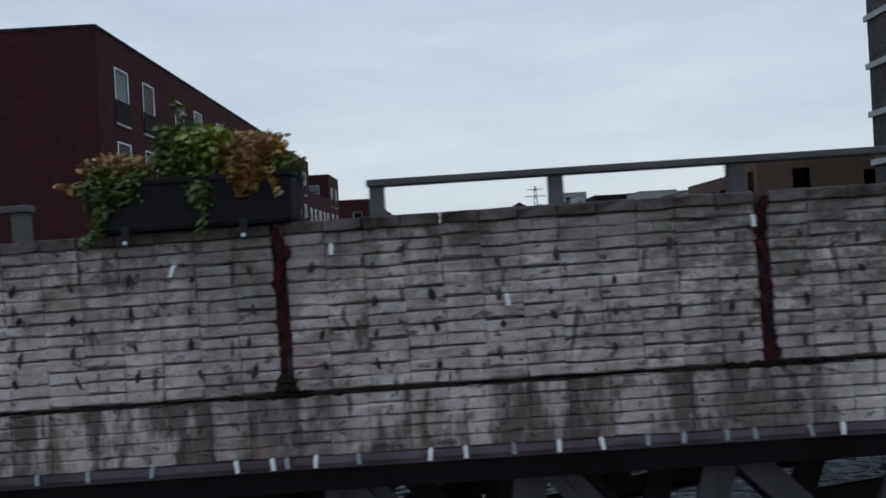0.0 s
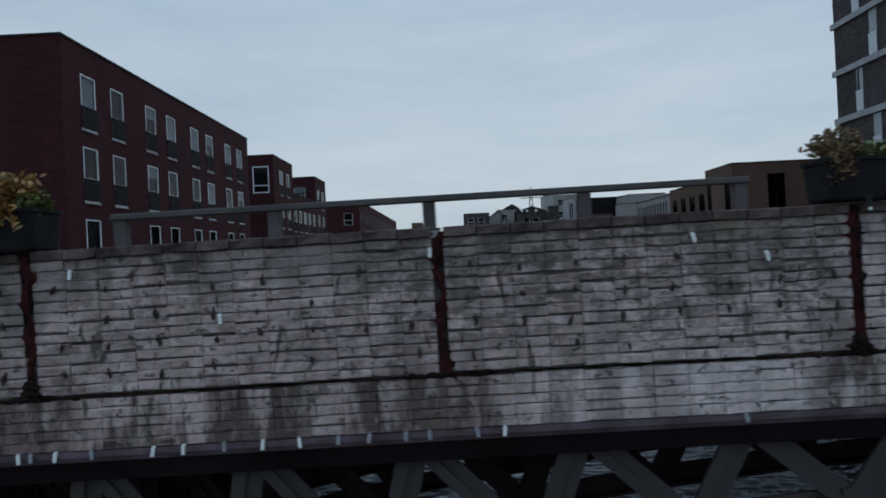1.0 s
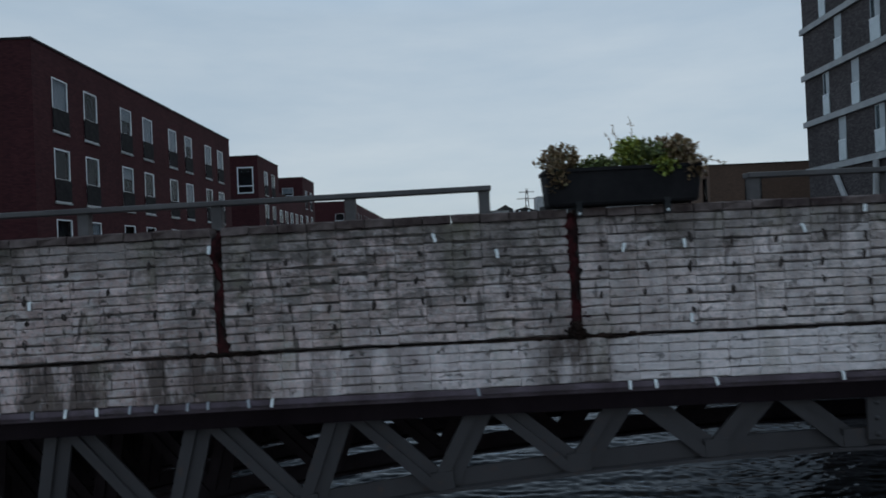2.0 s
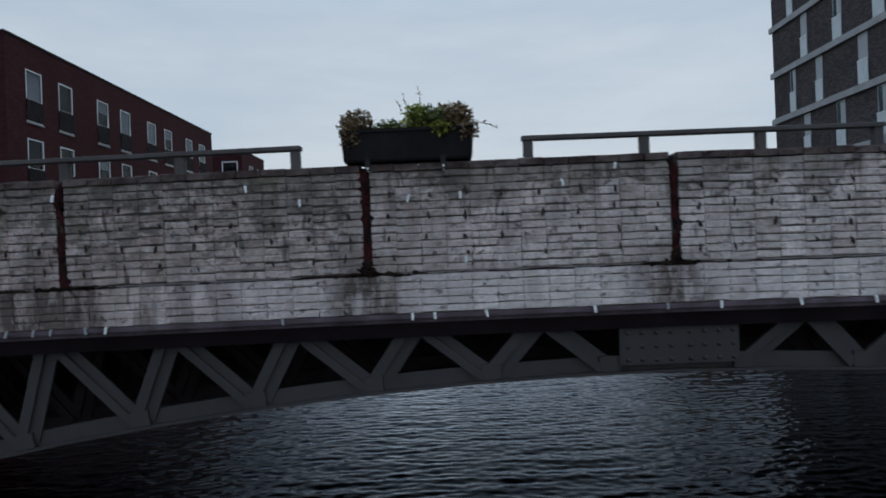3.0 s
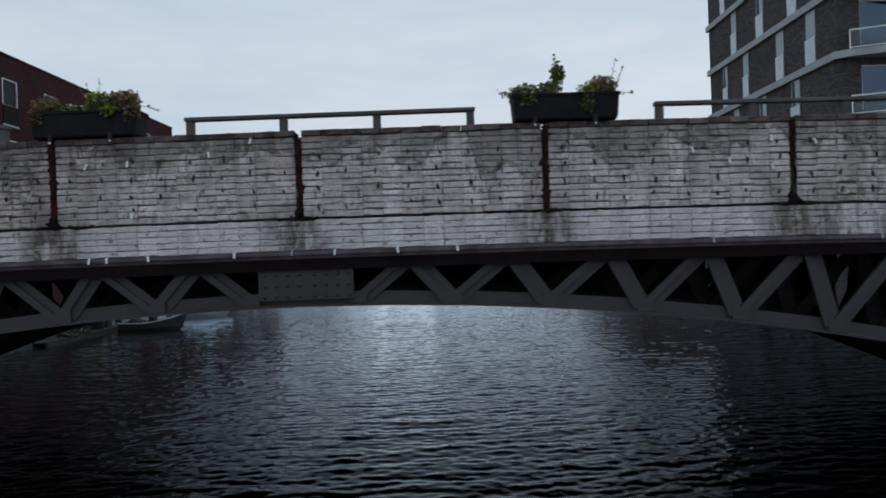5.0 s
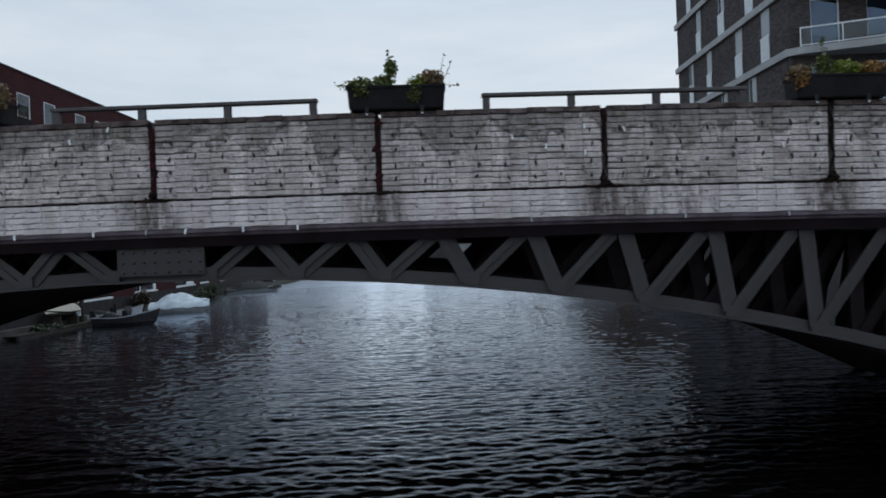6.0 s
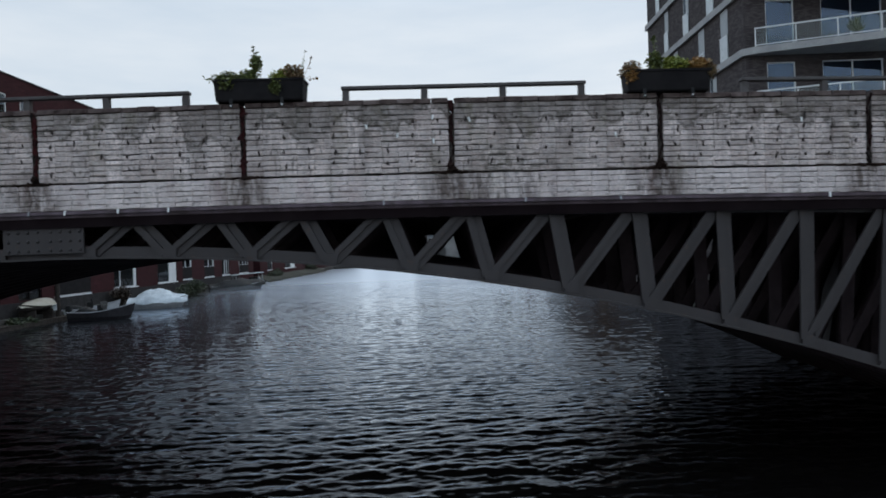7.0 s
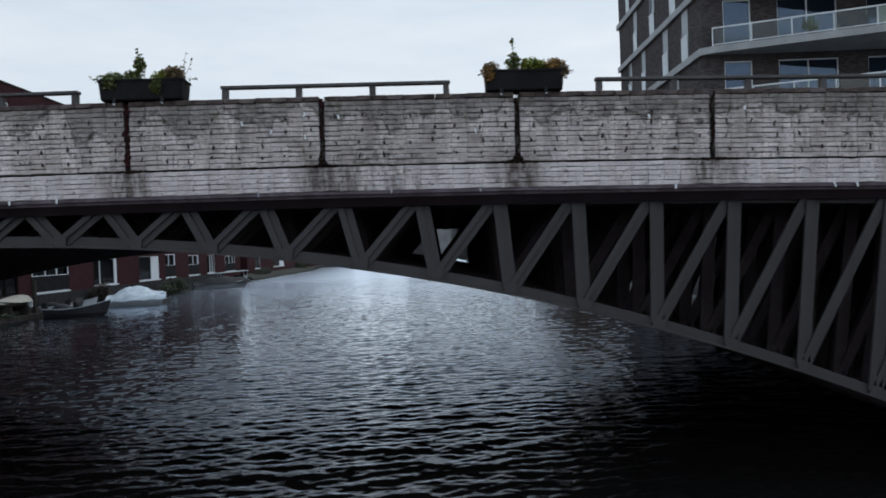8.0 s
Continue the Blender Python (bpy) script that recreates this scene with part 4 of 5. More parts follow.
def window(parent, origin, u, hole, style, rng):
    """A window set in a facade's opening: frame, panes, dark plate for the unlit interior and what the style asks for.
    """
    origin, u = Vector(origin), Vector(u)
    inward = Vector((-u.y, u.x, 0))
    a0, a1, b0, b1 = hole
    m = Matrix((( u.x, inward.x, 0, origin.x), (u.y, inward.y, 0, origin.y), (0, 0, 1, origin.z), (0, 0, 0, 1)))
    f = style.get("bar", 0.06)
    bm = bmesh.new()
    split = b0 + (b1 - b0) * style.get("split", 0.0)
    d0, d1 = (-0.015, 0.06) if style.get("proud") else (0.07, 0.13)
    add_box(bm, a0, a0 + f, d0, d1, b0, b1, m)
    add_box(bm, a1 - f, a1, d0, d1, b0, b1, m)
    add_box(bm, a0 + f, a1 - f, d0, d1, b1 - f, b1, m)
    add_box(bm, a0 + f, a1 - f, d0, d1, b0, b0 + f, m)
    paint = style.get("frame", M_WHITE)
    win = part("window", bm, paint, parent, style.get("label", ""))
    bars = []
    if style.get("split"):
        bars.append(("transom", a0 + f, a1 - f, d0, d1, split - f / 2, split + f / 2))
    for u0, u1 in style.get("pillars", ()):
        bars.append(("door_leaf" if u1 - u0 > 0.3 else "mullion", a0 + u0, a0 + u1, d0 - 0.03, d1 - 0.003, b0 + f, b1 - f))
    if style.get("mullion") or (style.get("wide_mullion") and a1 - a0 > 2.0):
        c = (a0 + a1) / 2
        bars.append(("mullion", c - f / 2, c + f / 2, d0 + 0.003, d1 - 0.003, b0 + f, b1 - f))
    for nm, *box in bars:
        bm = bmesh.new()
        add_box(bm, *box, m)
        part(nm, bm, paint, win)
    bm = bmesh.new()
    add_box(bm, a0 + f, a1 - f, d0 + 0.03, d0 + 0.036, b0 + f, b1 - f, m)
    pane = part("pane", bm, style.get("glass", M_GLASS), win)
    pane.visible_shadow = False
    # thin plate behind the glass, its dark colour painting the interior's shade
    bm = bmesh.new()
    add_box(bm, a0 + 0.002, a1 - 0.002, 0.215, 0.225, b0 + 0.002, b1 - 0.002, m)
    part("dark_backing", bm, M_ROOM_SHADE, win)
    if style.get("wide_sill"):
        bm = bmesh.new()
        add_box(bm, a0 - 0.06, a1 + 0.06, -0.10, 0.06, b0 - 0.10, b0, m)
        part("sill", bm, M_WHITE, win, "white window sill")
    shade = style.get("shade", "?")
    if style["kind"] == "strip":
        bm = bmesh.new()
        add_box(bm, a0 - 0.02, a1 + 0.02, -0.075, -0.045, b0 + 0.02, split, m)
        guard = part("balustrade", bm, M_FROSTED, win, "pale frosted balustrade panel")
        bm = bmesh.new()
        add_box(bm, a0 - 0.03, a1 + 0.03, -0.085, -0.035, split + 0.002, split + 0.045, m)
        part("rail", bm, M_WHITE, guard)
        for side in (a0 + 0.05, a1 - 0.09):
            bm = bmesh.new()
            add_box(bm, side, side + 0.04, -0.044, d0 - 0.002, split - 0.2, split - 0.14, m)
            part("bracket", bm, M_WHITE, guard)
        # a closed shutter, or one half of it beside the glass
        closed = rng.random() < style["shut"] or a1 - a0 < 0.5
        bm = bmesh.new()
        add_box(bm, a0 + f if closed else a0 + (a1 - a0) * 0.45, a1 - f, d0 + 0.012, d0 + 0.027, split + f / 2, b1 - f, m)
        part("shutter", bm, M_PANEL, win, "pale grey shutter panel")
    if shade == "1" or shade == "h" or (shade == "?" and rng.random() < style.get("blind", 0)):
        bm = bmesh.new()
        drop = {"1": 1.0, "h": 0.5}.get(shade, rng.choice((0.55, 0.8, 1.0, 1.0))) * (b1 - max(split, b0))
        add_box(bm, a0 + f, a1 - f, d1 + 0.01, d1 + 0.02, b1 - f - drop + 0.1, b1 - f, m)
        part("blind", bm, M_BLIND, win)
    if style["kind"] == "french":
        bm = bmesh.new()
        add_box(bm, a0 - 0.03, a1 + 0.03, -0.05, -0.02, b0 + 0.06, split, m)
        part("balustrade", bm, M_RAILDARK, win, "dark balustrade panel")
        bm = bmesh.new()
        add_box(bm, a0 - 0.05, a1 + 0.05, -0.06, 0.06, b0 - 0.07, b0, m)
        part("sill", bm, M_CONCRETE, win)


def block(name, x0, x1, y0, y1, z1, mat, label, west=(), south=(), east=(), style=None, south_style=None, seed=1, z0=None, edge=True, ground=None, shades="", plinth=False):
    """A flat-roofed building: walls with openings, windows in them, a roof and its edge."""
    rng = random.Random(seed)
    z0 = QUAY if z0 is None else z0
    th = thing(name, pose(0, 0, 0), label, "building")
    h = z1 - z0
    bm = bmesh.new()
    up = lambda holes: [(a, b, c - z0, d - z0) for a, b, c, d in holes]
    sides = {"south": ((x0, y0, z0), (1, 0, 0), x1 - x0, up(south)), "east": ((x1, y0, z0), (0, 1, 0), y1 - y0, up(east)), "north": ((x1, y1, z0), (-1, 0, 0), x1 - x0, []), "west": ((x0, y1, z0), (0, -1, 0), y1 - y0, up(west))}
    for o, u, w, holes in sides.values():
        facade(bm, o, u, w, h, holes)
    part("wall", bm, mat, th)
    bm = bmesh.new()
    add_box(bm, x0 + 0.02, x1 - 0.02, y0 + 0.02, y1 - 0.02, z1 - 0.3, z1 - 0.004)
    part("roof", bm, M_ZINC, th)
    if edge:
        bm = bmesh.new()
        for q in ((x0 - 0.04, x1 + 0.04, y0 - 0.04, y0 + 0.2), (x0 - 0.04, x1 + 0.04, y1 - 0.2, y1 + 0.04), (x0 - 0.04, x0 + 0.2, y0 + 0.2, y1 - 0.2), (x1 - 0.2, x1 + 0.04, y0 + 0.2, y1 - 0.2)):
            add_box(bm, *q, z1 - 0.03, z1 + 0.06)
        part("roof_edge", bm, M_ZINC, th)
    if plinth:
        bm = bmesh.new()
        add_box(bm, x1 + 0.002, x1 + 0.10, y0, y1, z0 - 0.3, z0 + 0.88)
        part("plinth", bm, M_ZINC, th, "dark plinth at the foot of the wall")
    for key, st in (("south", south_style or style), ("east", style), ("west", style)):
        o, u, w, holes = sides[key]
        low, shown = 0, 0
        for hole in holes:
            pick = st
            if ground and hole[3] + z0 < 4.5:
                pick = ground[low % len(ground)]
                low += 1
            elif key == "east" and shown < len(shades):
                pick = st | {"shade": shades[shown]}
                shown += 1
            window(th, o, u, hole, pick, rng)
    return th


FRENCH = {"kind": "french", "split": 0.43, "blind": 0.3, "proud": True, "bar": 0.045}
FULL = {"kind": "full", "bar": 0.09, "split": 0.28, "blind": 0.0, "proud": True}
STRIP = {"kind": "strip", "split": 0.46, "shut": 0.5, "bar": 0.04, "frame": M_PANEL, "proud": True, "glass": M_STRIPGLASS}
GROUND = {"kind": "full", "blind": 0.0, "frame": M_RAILDARK, "mullion": True}
LOW = {"kind": "french", "split": 0.52, "blind": 0.0, "proud": True, "bar": 0.07, "wide_sill": True, "pillars": ((1.5, 1.57), (2.9, 2.97))}
SIDE_DOOR = {"kind": "full", "bar": 0.05, "wide_sill": True, "pillars": ((1.05, 1.11), (3.45, 3.88))}
WIDE_DOOR = {"kind": "full", "bar": 0.05, "wide_sill": True, "pillars": ((2.6, 4.3),)}
SLIM = {"kind": "full", "bar": 0.07, "frame": M_WHITE, "wide_sill": True, "pillars": ((1.1, 1.2), (1.9, 2.0))}
DOORS = {"kind": "full", "blind": 0.0, "glass": M_BLUEGLASS, "wide_mullion": True}
DARKWIN = {"kind": "full", "blind": 0.0, "frame": M_RAILDARK, "bar": 0.05}
SMALL = {"kind": "full", "split": 0.4, "blind": 0.3}


def rows_of(starts, width, tops, height):
    return [(s, s + width, t - height, t) for t in tops for s in starts]


# west bank: long red-brown terrace, then stepped blocks further up the canal
AX, AY0, AY1 = -20.6, 23.05, 48.48
east_a = [(1.2, 3.6, 1.95, 4.15), (5.3, 7.7, 1.95, 4.15), (9.4, 11.8, 1.95, 4.15), (13.25, 17.7, 1.97, 4.15), (21.35, 25.25, 2.05, 4.15)] + rows_of([y - AY0 for y in (24.46, 27.04, 30.66, 33.26, 36.78, 39.36, 43.05, 45.62)], 1.2, (14.33, 11.22, 8.11), 2.36)
block("terrace", AX - 11, AX, AY0, AY1, 15.57, M_REDBRICK, "long dark red-brown brick terrace with tall white-framed windows", east=east_a, style=FRENCH, seed=11, ground=[GROUND, GROUND, GROUND, LOW, SIDE_DOOR], shades="10h11h1100h0010h0h000000", plinth=True)
for nm, y0, y1, z1, wide in (("link_house", AY1 + 0.02, 58.34, 6.2, 2.6),):
    block(nm, -30, AX, y0, y1, z1, M_REDBRICK, "low red-brown brick house front with tall ground-floor windows", east=[(4.0, 8.35, 2.05, 4.25)], style=WIDE_DOOR, seed=16, plinth=True)
block("red_house", -31, -21.0, 88.0, 119.0, 7.0, M_REDBRICK, "low red-brown house by the water", east=[(4.0, 7.0, 1.95, 3.6), (15.0, 22.6, 1.95, 3.6)], style=SLIM | {"pillars": ((4.4, 7.5),)}, seed=17)
block("corner_block", -32, -21.16, 58.36, 66.0, 15.8, M_REDBRICK, "red-brown brick block with a flat roof", east=[(0.6, 3.8, 2.05, 4.4)] + rows_of((2.2, 4.9), 1.2, (14.6, 11.4, 8.2), 2.3), south=rows_of((8.9,), 1.5, (14.78, 8.2), 2.46), style=FRENCH, south_style=FULL, seed=12, ground=[LOW], shades="100000", plinth=True)
block("low_wing", -31, -21.4, 66.02, 79.0, 13.0, M_REDBRICK, "lower red-brown brick wing between two blocks", east=[(0.4, 3.7, 2.0, 4.25), (6.6, 9.4, 2.0, 4.25)] + rows_of((1.0, 3.4, 5.9, 8.4, 10.9), 1.3, (11.3, 8.2), 2.3), style=FRENCH, seed=13, ground=[LOW, SLIM], shades="h010000100", plinth=True)
block("tall_block", -33, -21.4, 79.02, 86.0, 16.1, M_REDBRICK, "dark red-brown brick block above its neighbours", east=[(0.4, 4.4, 2.0, 4.0)] + rows_of((1.2, 4.2), 1.2, (14.6, 11.4, 8.2), 2.3), south=rows_of((9.0,), 1.4, (14.9,), 1.6), style=FRENCH, south_style=SMALL, seed=14, ground=[LOW], shades="h10000")
block("far_terrace", -30, -21.5, 120.4, 206.0, 16.4, M_REDBRICK, "far red-brown brick terrace along the canal", east=rows_of([2.0 + 4.2 * i for i in range(19)], 1.3, (14.8, 11.6, 8.4, 5.2), 2.3), south=rows_of((5.6,), 1.6, (14.2,), 2.2), style=SMALL, seed=15)

# east bank: dark tower with pale floor bands and balconies, then a tan block and a pale row
TX, TY0, TY1 = 20.16, 24.65, 39.83
FLOORS = [3.9 + 3.045 * i for i in range(10)]
strips = []
for i, zf in enumerate(FLOORS[1:]):
    if i == 0:
        continue
    for y, w in ((36.27, 0.85), (32.8, 1.0), (29.15, 1.05)) if i % 2 else ((37.75, 0.78), (34.75, 0.85), (30.6, 1.0), (27.5, 1.05)):
        strips.append((TY1 - y + 0.10 * w, TY1 - y + 0.94 * w, zf + 0.40, zf + 3.0))
fronts = [(a, b, zf + 0.40, zf + 2.72) for zf in FLOORS[1:] for a, b in ((1.05, 2.45), (3.75, 6.75), (8.2, 9.6))]
tower = block("apartment_tower", TX, TX + 22, TY0, TY1, FLOORS[-1] + 3.05, M_TOWER, "dark grey brick apartment tower with pale concrete floor bands", west=strips, south=fronts, style=STRIP, south_style=DOORS, seed=21)
for zf in FLOORS[2:]:
    bm = bmesh.new()
    add_box(bm, TX - 0.16, TX, TY0 - 0.0, TY1 + 0.16, zf, zf + 0.36)
    part("floor_band", bm, M_CONCRETE, tower, "pale concrete floor band")
for zf in FLOORS[1:]:
    bm = bmesh.new()
    vs = [(TX - 0.16, TY0 - 0.002), (TX + 0.28, TY0 - 0.40), (TX + 12, TY0 - 4.80), (TX + 12, TY0 - 0.002)]
    lo = [bm.verts.new((*p, zf)) for p in vs]
    hi = [bm.verts.new((*p, zf + 0.34)) for p in vs]
    bm.faces.new(lo[::-1])
    bm.faces.new(hi)
    for i in range(4):
        j = (i + 1) % 4
        bm.faces.new((lo[i], lo[j], hi[j], hi[i]))
    slab = part("balcony", bm, M_CONCRETE, tower, "pale concrete balcony slab")
    ang = math.degrees(math.atan2(-4.40, 11.72))
    m = pose(TX + 0.34, TY0 - 0.34, zf, 0, 0, ang)
    ln = 12.3
    bm = bmesh.new()
    add_box(bm, 0, ln, -0.03, 0.03, 1.20, 1.26, m)
    add_box(bm, 0, ln, -0.02, 0.02, 0.40, 0.44, m)
    for i in range(8):
        add_box(bm, i * ln / 7.02, i * ln / 7.02 + 0.05, -0.022, 0.022, 0.36, 1.20, m)
    part("railing", bm, M_WHITE, slab, "white steel balcony railing")
    bm = bmesh.new()
    add_box(bm, 0.05, ln, -0.006, 0.006, 0.46, 1.18, m)
    g = part("balcony_pane", bm, M_BALGLASS, slab)
    g.visible_shadow = False
pot = thing("potted_plant", pose(25.0, 23.6, 13.375), "green potted plant on the tower's balcony", "plant")
bm = bmesh.new()
add_tube(bm, (0, 0, 0), (0, 0, 0.35), 0.16, 0.2, 12)
part("pot", bm, M_BLACK, pot)
bm = bmesh.new()
leaves_rng = random.Random(31)
for q in range(60):
    a = leaves_rng.uniform(0, 6.28)
    r, h = leaves_rng.uniform(0.1, 0.6), leaves_rng.uniform(0.5, 1.15)
    p = Vector((r * math.cos(a), r * math.sin(a), h))
    d = Vector((-math.sin(a), math.cos(a), 0)) * 0.05
    vs = [bm.verts.new(v) for v in (Vector((0, 0, 0.3)), p * 0.7 + d, p, p * 0.7 - d)]
    bm.faces.new(vs)
part("foliage", bm, M_GREEN, pot)
for cx in (26.6, 27.5):
    chair = thing("balcony_chair", pose(cx, 23.3, 13.375), "dark folding chair on the tower's balcony", "chair", "chairs on the balcony")
    part("seat", soft_box(-0.24, 0.24, -0.24, 0.24, 0.42, 0.46, 0.01), M_BLACK, chair)
    part("backrest", soft_box(-0.24, 0.24, 0.20, 0.24, 0.48, 0.95, 0.01), M_BLACK, chair)
    for lx in (-0.21, 0.18):
        for ly in (-0.21, 0.18):
            part("leg", soft_box(lx, lx + 0.03, ly, ly + 0.03, 0.0, 0.42, 0.004), M_BLACK, chair)
bm = bmesh.new()
add_box(bm, 7.0, 9.8, 0.03, 0.05, 0.42, 1.16, pose(TX + 0.34, TY0 - 0.34, FLOORS[3], 0, 0, math.degrees(math.atan2(-4.40, 11.72))))
single("balcony_screen", bm, M_CREAM, "faded cream screen tied behind the balcony railing", "screen")
for foot in (27.6, 33.0):
    column = thing("slanted_column", pose(TX - 0.16, foot, QUAY), "pair of slanting pale concrete columns under the tower", "column", "columns by the tower")
    part("pier", soft_box(-0.16, 0.14, -0.5, 0.5, 0.0, 3.6, 0.03), M_DARK, column)
    for top in (-0.5, 3.7):
        bm = bmesh.new()
        add_tube(bm, (-0.02, 0.12 * top, 3.6), (-0.02, top if foot + top < TY1 else 1.4, FLOORS[2] - QUAY), 0.15, 0.17, 12)
        part("strut", bm, M_CONCRETE, column, "pale slanting concrete strut")

# added walls that keep the gaps seen under the bridge dark
for x, y0, y1, z1 in ((TX, 14.3, TY0 - 0.02, 4.6), (TX, TY1 + 0.2, 54.2, 4.6), (18.88, 54.25, 104.0, 5.6)):
    bm = bmesh.new()
    add_box(bm, x, x + 0.3, y0, y1, QUAY, z1)
    single("gap_blocking_wall", bm, M_DARK, "plain dark wall added along the east quay to block bright gaps", "wall", kind="structure")

DULL = {"kind": "full", "blind": 0.0, "frame": M_RAILDARK, "bar": 0.05, "glass": M_DULLGLASS}
block("tan_block", 19.2, 42, 54.3, 60.4, 12.5, M_BROWNBRICK, "tan brick block with dark openings and a flat roof", west=[(0.3, 1.3, 8.4, 11.5), (4.3, 5.5, 8.4, 11.5)], south=[(3.0, 4.5, 8.4, 11.5), (9.0, 11.4, 8.7, 11.1)], style=DULL | {"mullion": True}, seed=22)
block("tan_wing", 19.22, 40, 60.42, 71.0, 11.6, M_BROWNBRICK, "lower tan brick wing with a row of dark windows", west=[(0.8 + 2.6 * i, 2.3 + 2.6 * i, 8.7, 10.5) for i in range(4)], style=DULL | {"mullion": True}, seed=29)
block("pale_row", 19.2, 30, 71.1, 84.4, 11.25, M_FARGREY, "pale grey row of flats with narrow dark windows", west=[(0.5 + 1.02 * i, 1.05 + 1.02 * i, 9.4, 10.6) for i in range(12)], style=DARKWIN, seed=23)
block("white_house", 20.3, 21.55, 141.0, 148, 16.4, M_CONCRETE, "white flat-roofed house by the canal", south=[(0.25 + 0.45 * i, 0.5 + 0.45 * i, 12.2, 15.4) for i in range(2)], style=DARKWIN, seed=24)
block("black_house", 21.65, 30.1, 130.0, 139, 15.5, M_RAILDARK, "black flat-roofed house with a long front", seed=25)
block("low_house", 20.7, 25.8, 125.5, 129.9, 12.1, M_BROWNBRICK, "low tan brick house among the far roofs", south=[(0.5 + 0.9 * i, 1.0 + 0.9 * i, 9.8, 11.1) for i in range(5)], style=DARKWIN, seed=26)
block("plain_house", 22.1, 25.2, 103.0, 107.5, 12.5, M_FARGREY, "pale grey windowless house end", seed=27)
block("pale_house", 27.6, 34.3, 120.0, 129, 15.1, M_FARGREY, "pale grey flat-roofed house behind the row", seed=28)

# the far end of the canal
far = [("far_block", -1.7, 4.0, 150, 158, 14.7, M_TOWER), ("far_block", 6.7, 11.1, 160, 172, 15.8, M_FARGREY), ("far_block", 10.9, 18.3, 151, 159, 14.2, M_QUAY), ("far_block", 18.7, 21.0, 165, 172, 19.1, M_CONCRETE), ("far_block", 21.1, 27.2, 165.2, 174, 19.1, M_FARGREY), ("far_block", 17.2, 19.3, 147.5, 150, 15.4, M_QUAY), ("far_block", 30, 44, 182, 195, 18.2, M_FARGREY), ("far_block", -17.5, -14.0, 220, 235, 16.5, M_BROWNBRICK), ("far_block", -13.5, -9.0, 252, 262, 15.2, M_FARGREY), ("far_block", 44, 78, 190, 205, 20.0, M_FARGREY)]


def pitched_roof(name, x0, x1, y0, y1, z0, z1, peak, wall, mat, label):
    """A small house with a ridge that runs away from the canal."""
    th = thing(name, pose(0, 0, 0), label, "building")
    bm = bmesh.new()
    add_box(bm, x0, x1, y0, y1, QUAY, z0)
    a, b, c = [bm.verts.new((x, y0, z)) for x, z in ((x0, z0), (x1, z0), (peak, z1 - 0.1))]
    bm.faces.new((a, b, c))
    part("wall", bm, wall, th)
    for p, q in ((x0, peak), (peak, x1)):
        bm = bmesh.new()
        zp, zq = (z0, z1) if p == x0 else (z1, z0)
        vs = [bm.verts.new(v) for v in ((p, y0 - 0.2, zp), (q, y0 - 0.2, zq), (q, y1, zq), (p, y1, zp), (p, y0 - 0.2, zp - 0.25), (q, y0 - 0.2, zq - 0.25), (q, y1, zq - 0.25), (p, y1, zp - 0.25))]
        for f in ((0, 1, 2, 3), (7, 6, 5, 4), (0, 4, 5, 1), (1, 5, 6, 2), (2, 6, 7, 3), (3, 7, 4, 0)):
            bm.faces.new([vs[i] for i in f])
        part("roof", bm, mat, th)
    return th


pitched_roof("gabled_house", 2.9, 7.6, 159.0, 168.0, 13.3, 15.8, 6.9, M_FARGREY, M_QUAY, "grey gabled house far up the canal")
cottage = pitched_roof("gabled_house", 5.5, 9.0, 147.5, 152.0, 11.6, 13.2, 7.2, M_FARGREY, M_QUAY, "small grey gabled house far up the canal")
part("window", soft_box(6.9, 7.9, 147.40, 147.49, 11.0, 11.9, 0.02), M_ROOM_SHADE, cottage)
pitched_roof("gabled_house", 9.3, 13.6, 176.0, 184.0, 17.0, 18.2, 11.6, M_QUAY, M_ZINC, "dark hipped roof above the far houses")
slate = pitched_roof("roofed_house", 10.6, 18.4, 160.0, 170.0, 15.2, 16.4, 15.0, M_QUAY, M_ZINC, "far house under a dark slate roof")
for dx in (12.2, 13.4, 15.6):
    part("dormer", soft_box(dx, dx + 0.5, 159.6, 160.4, 15.0, 15.6, 0.03), M_WHITE, slate, "small white dormer")

for i, (nm, x0, x1, y0, y1, z1, mt) in enumerate(far):
    holes = [(0.8 + 2.3 * c, 2.2 + 2.3 * c, z1 - 2.6 - 3 * r, z1 - 1.0 - 3 * r) for c in range(int((x1 - x0 - 1) / 2.3)) for r in range(3)]
    block(nm, x0, x1, y0, y1, z1, mt, "distant flat-roofed building at the end of the canal", south=holes, style=SMALL, seed=40 + i)
bm = bmesh.new()
PX, PY = 31.8, 300.0
for s in (-1, 1):
    add_tube(bm, (PX + s * 2.2, PY, QUAY), (PX + s * 0.3, PY, 33.5), 0.22, 0.14, 5)
for i in range(9):
    z = 4 + 3.3 * i
    w = 2.2 - 1.9 * (z - QUAY) / 32.0
    add_tube(bm, (PX - w, PY, z), (PX + w, PY, z + 3.2), 0.10, sides=4)
    add_tube(bm, (PX + w, PY, z), (PX - w, PY, z + 3.2), 0.10, sides=4)
for z, w in ((29.0, 4.6), (32.0, 3.4)):
    add_tube(bm, (PX - w, PY, z), (PX + w, PY, z), 0.16, sides=4)
single("power_pylon", bm, M_ZINC, "grey lattice power pylon far beyond the houses", "pylon")


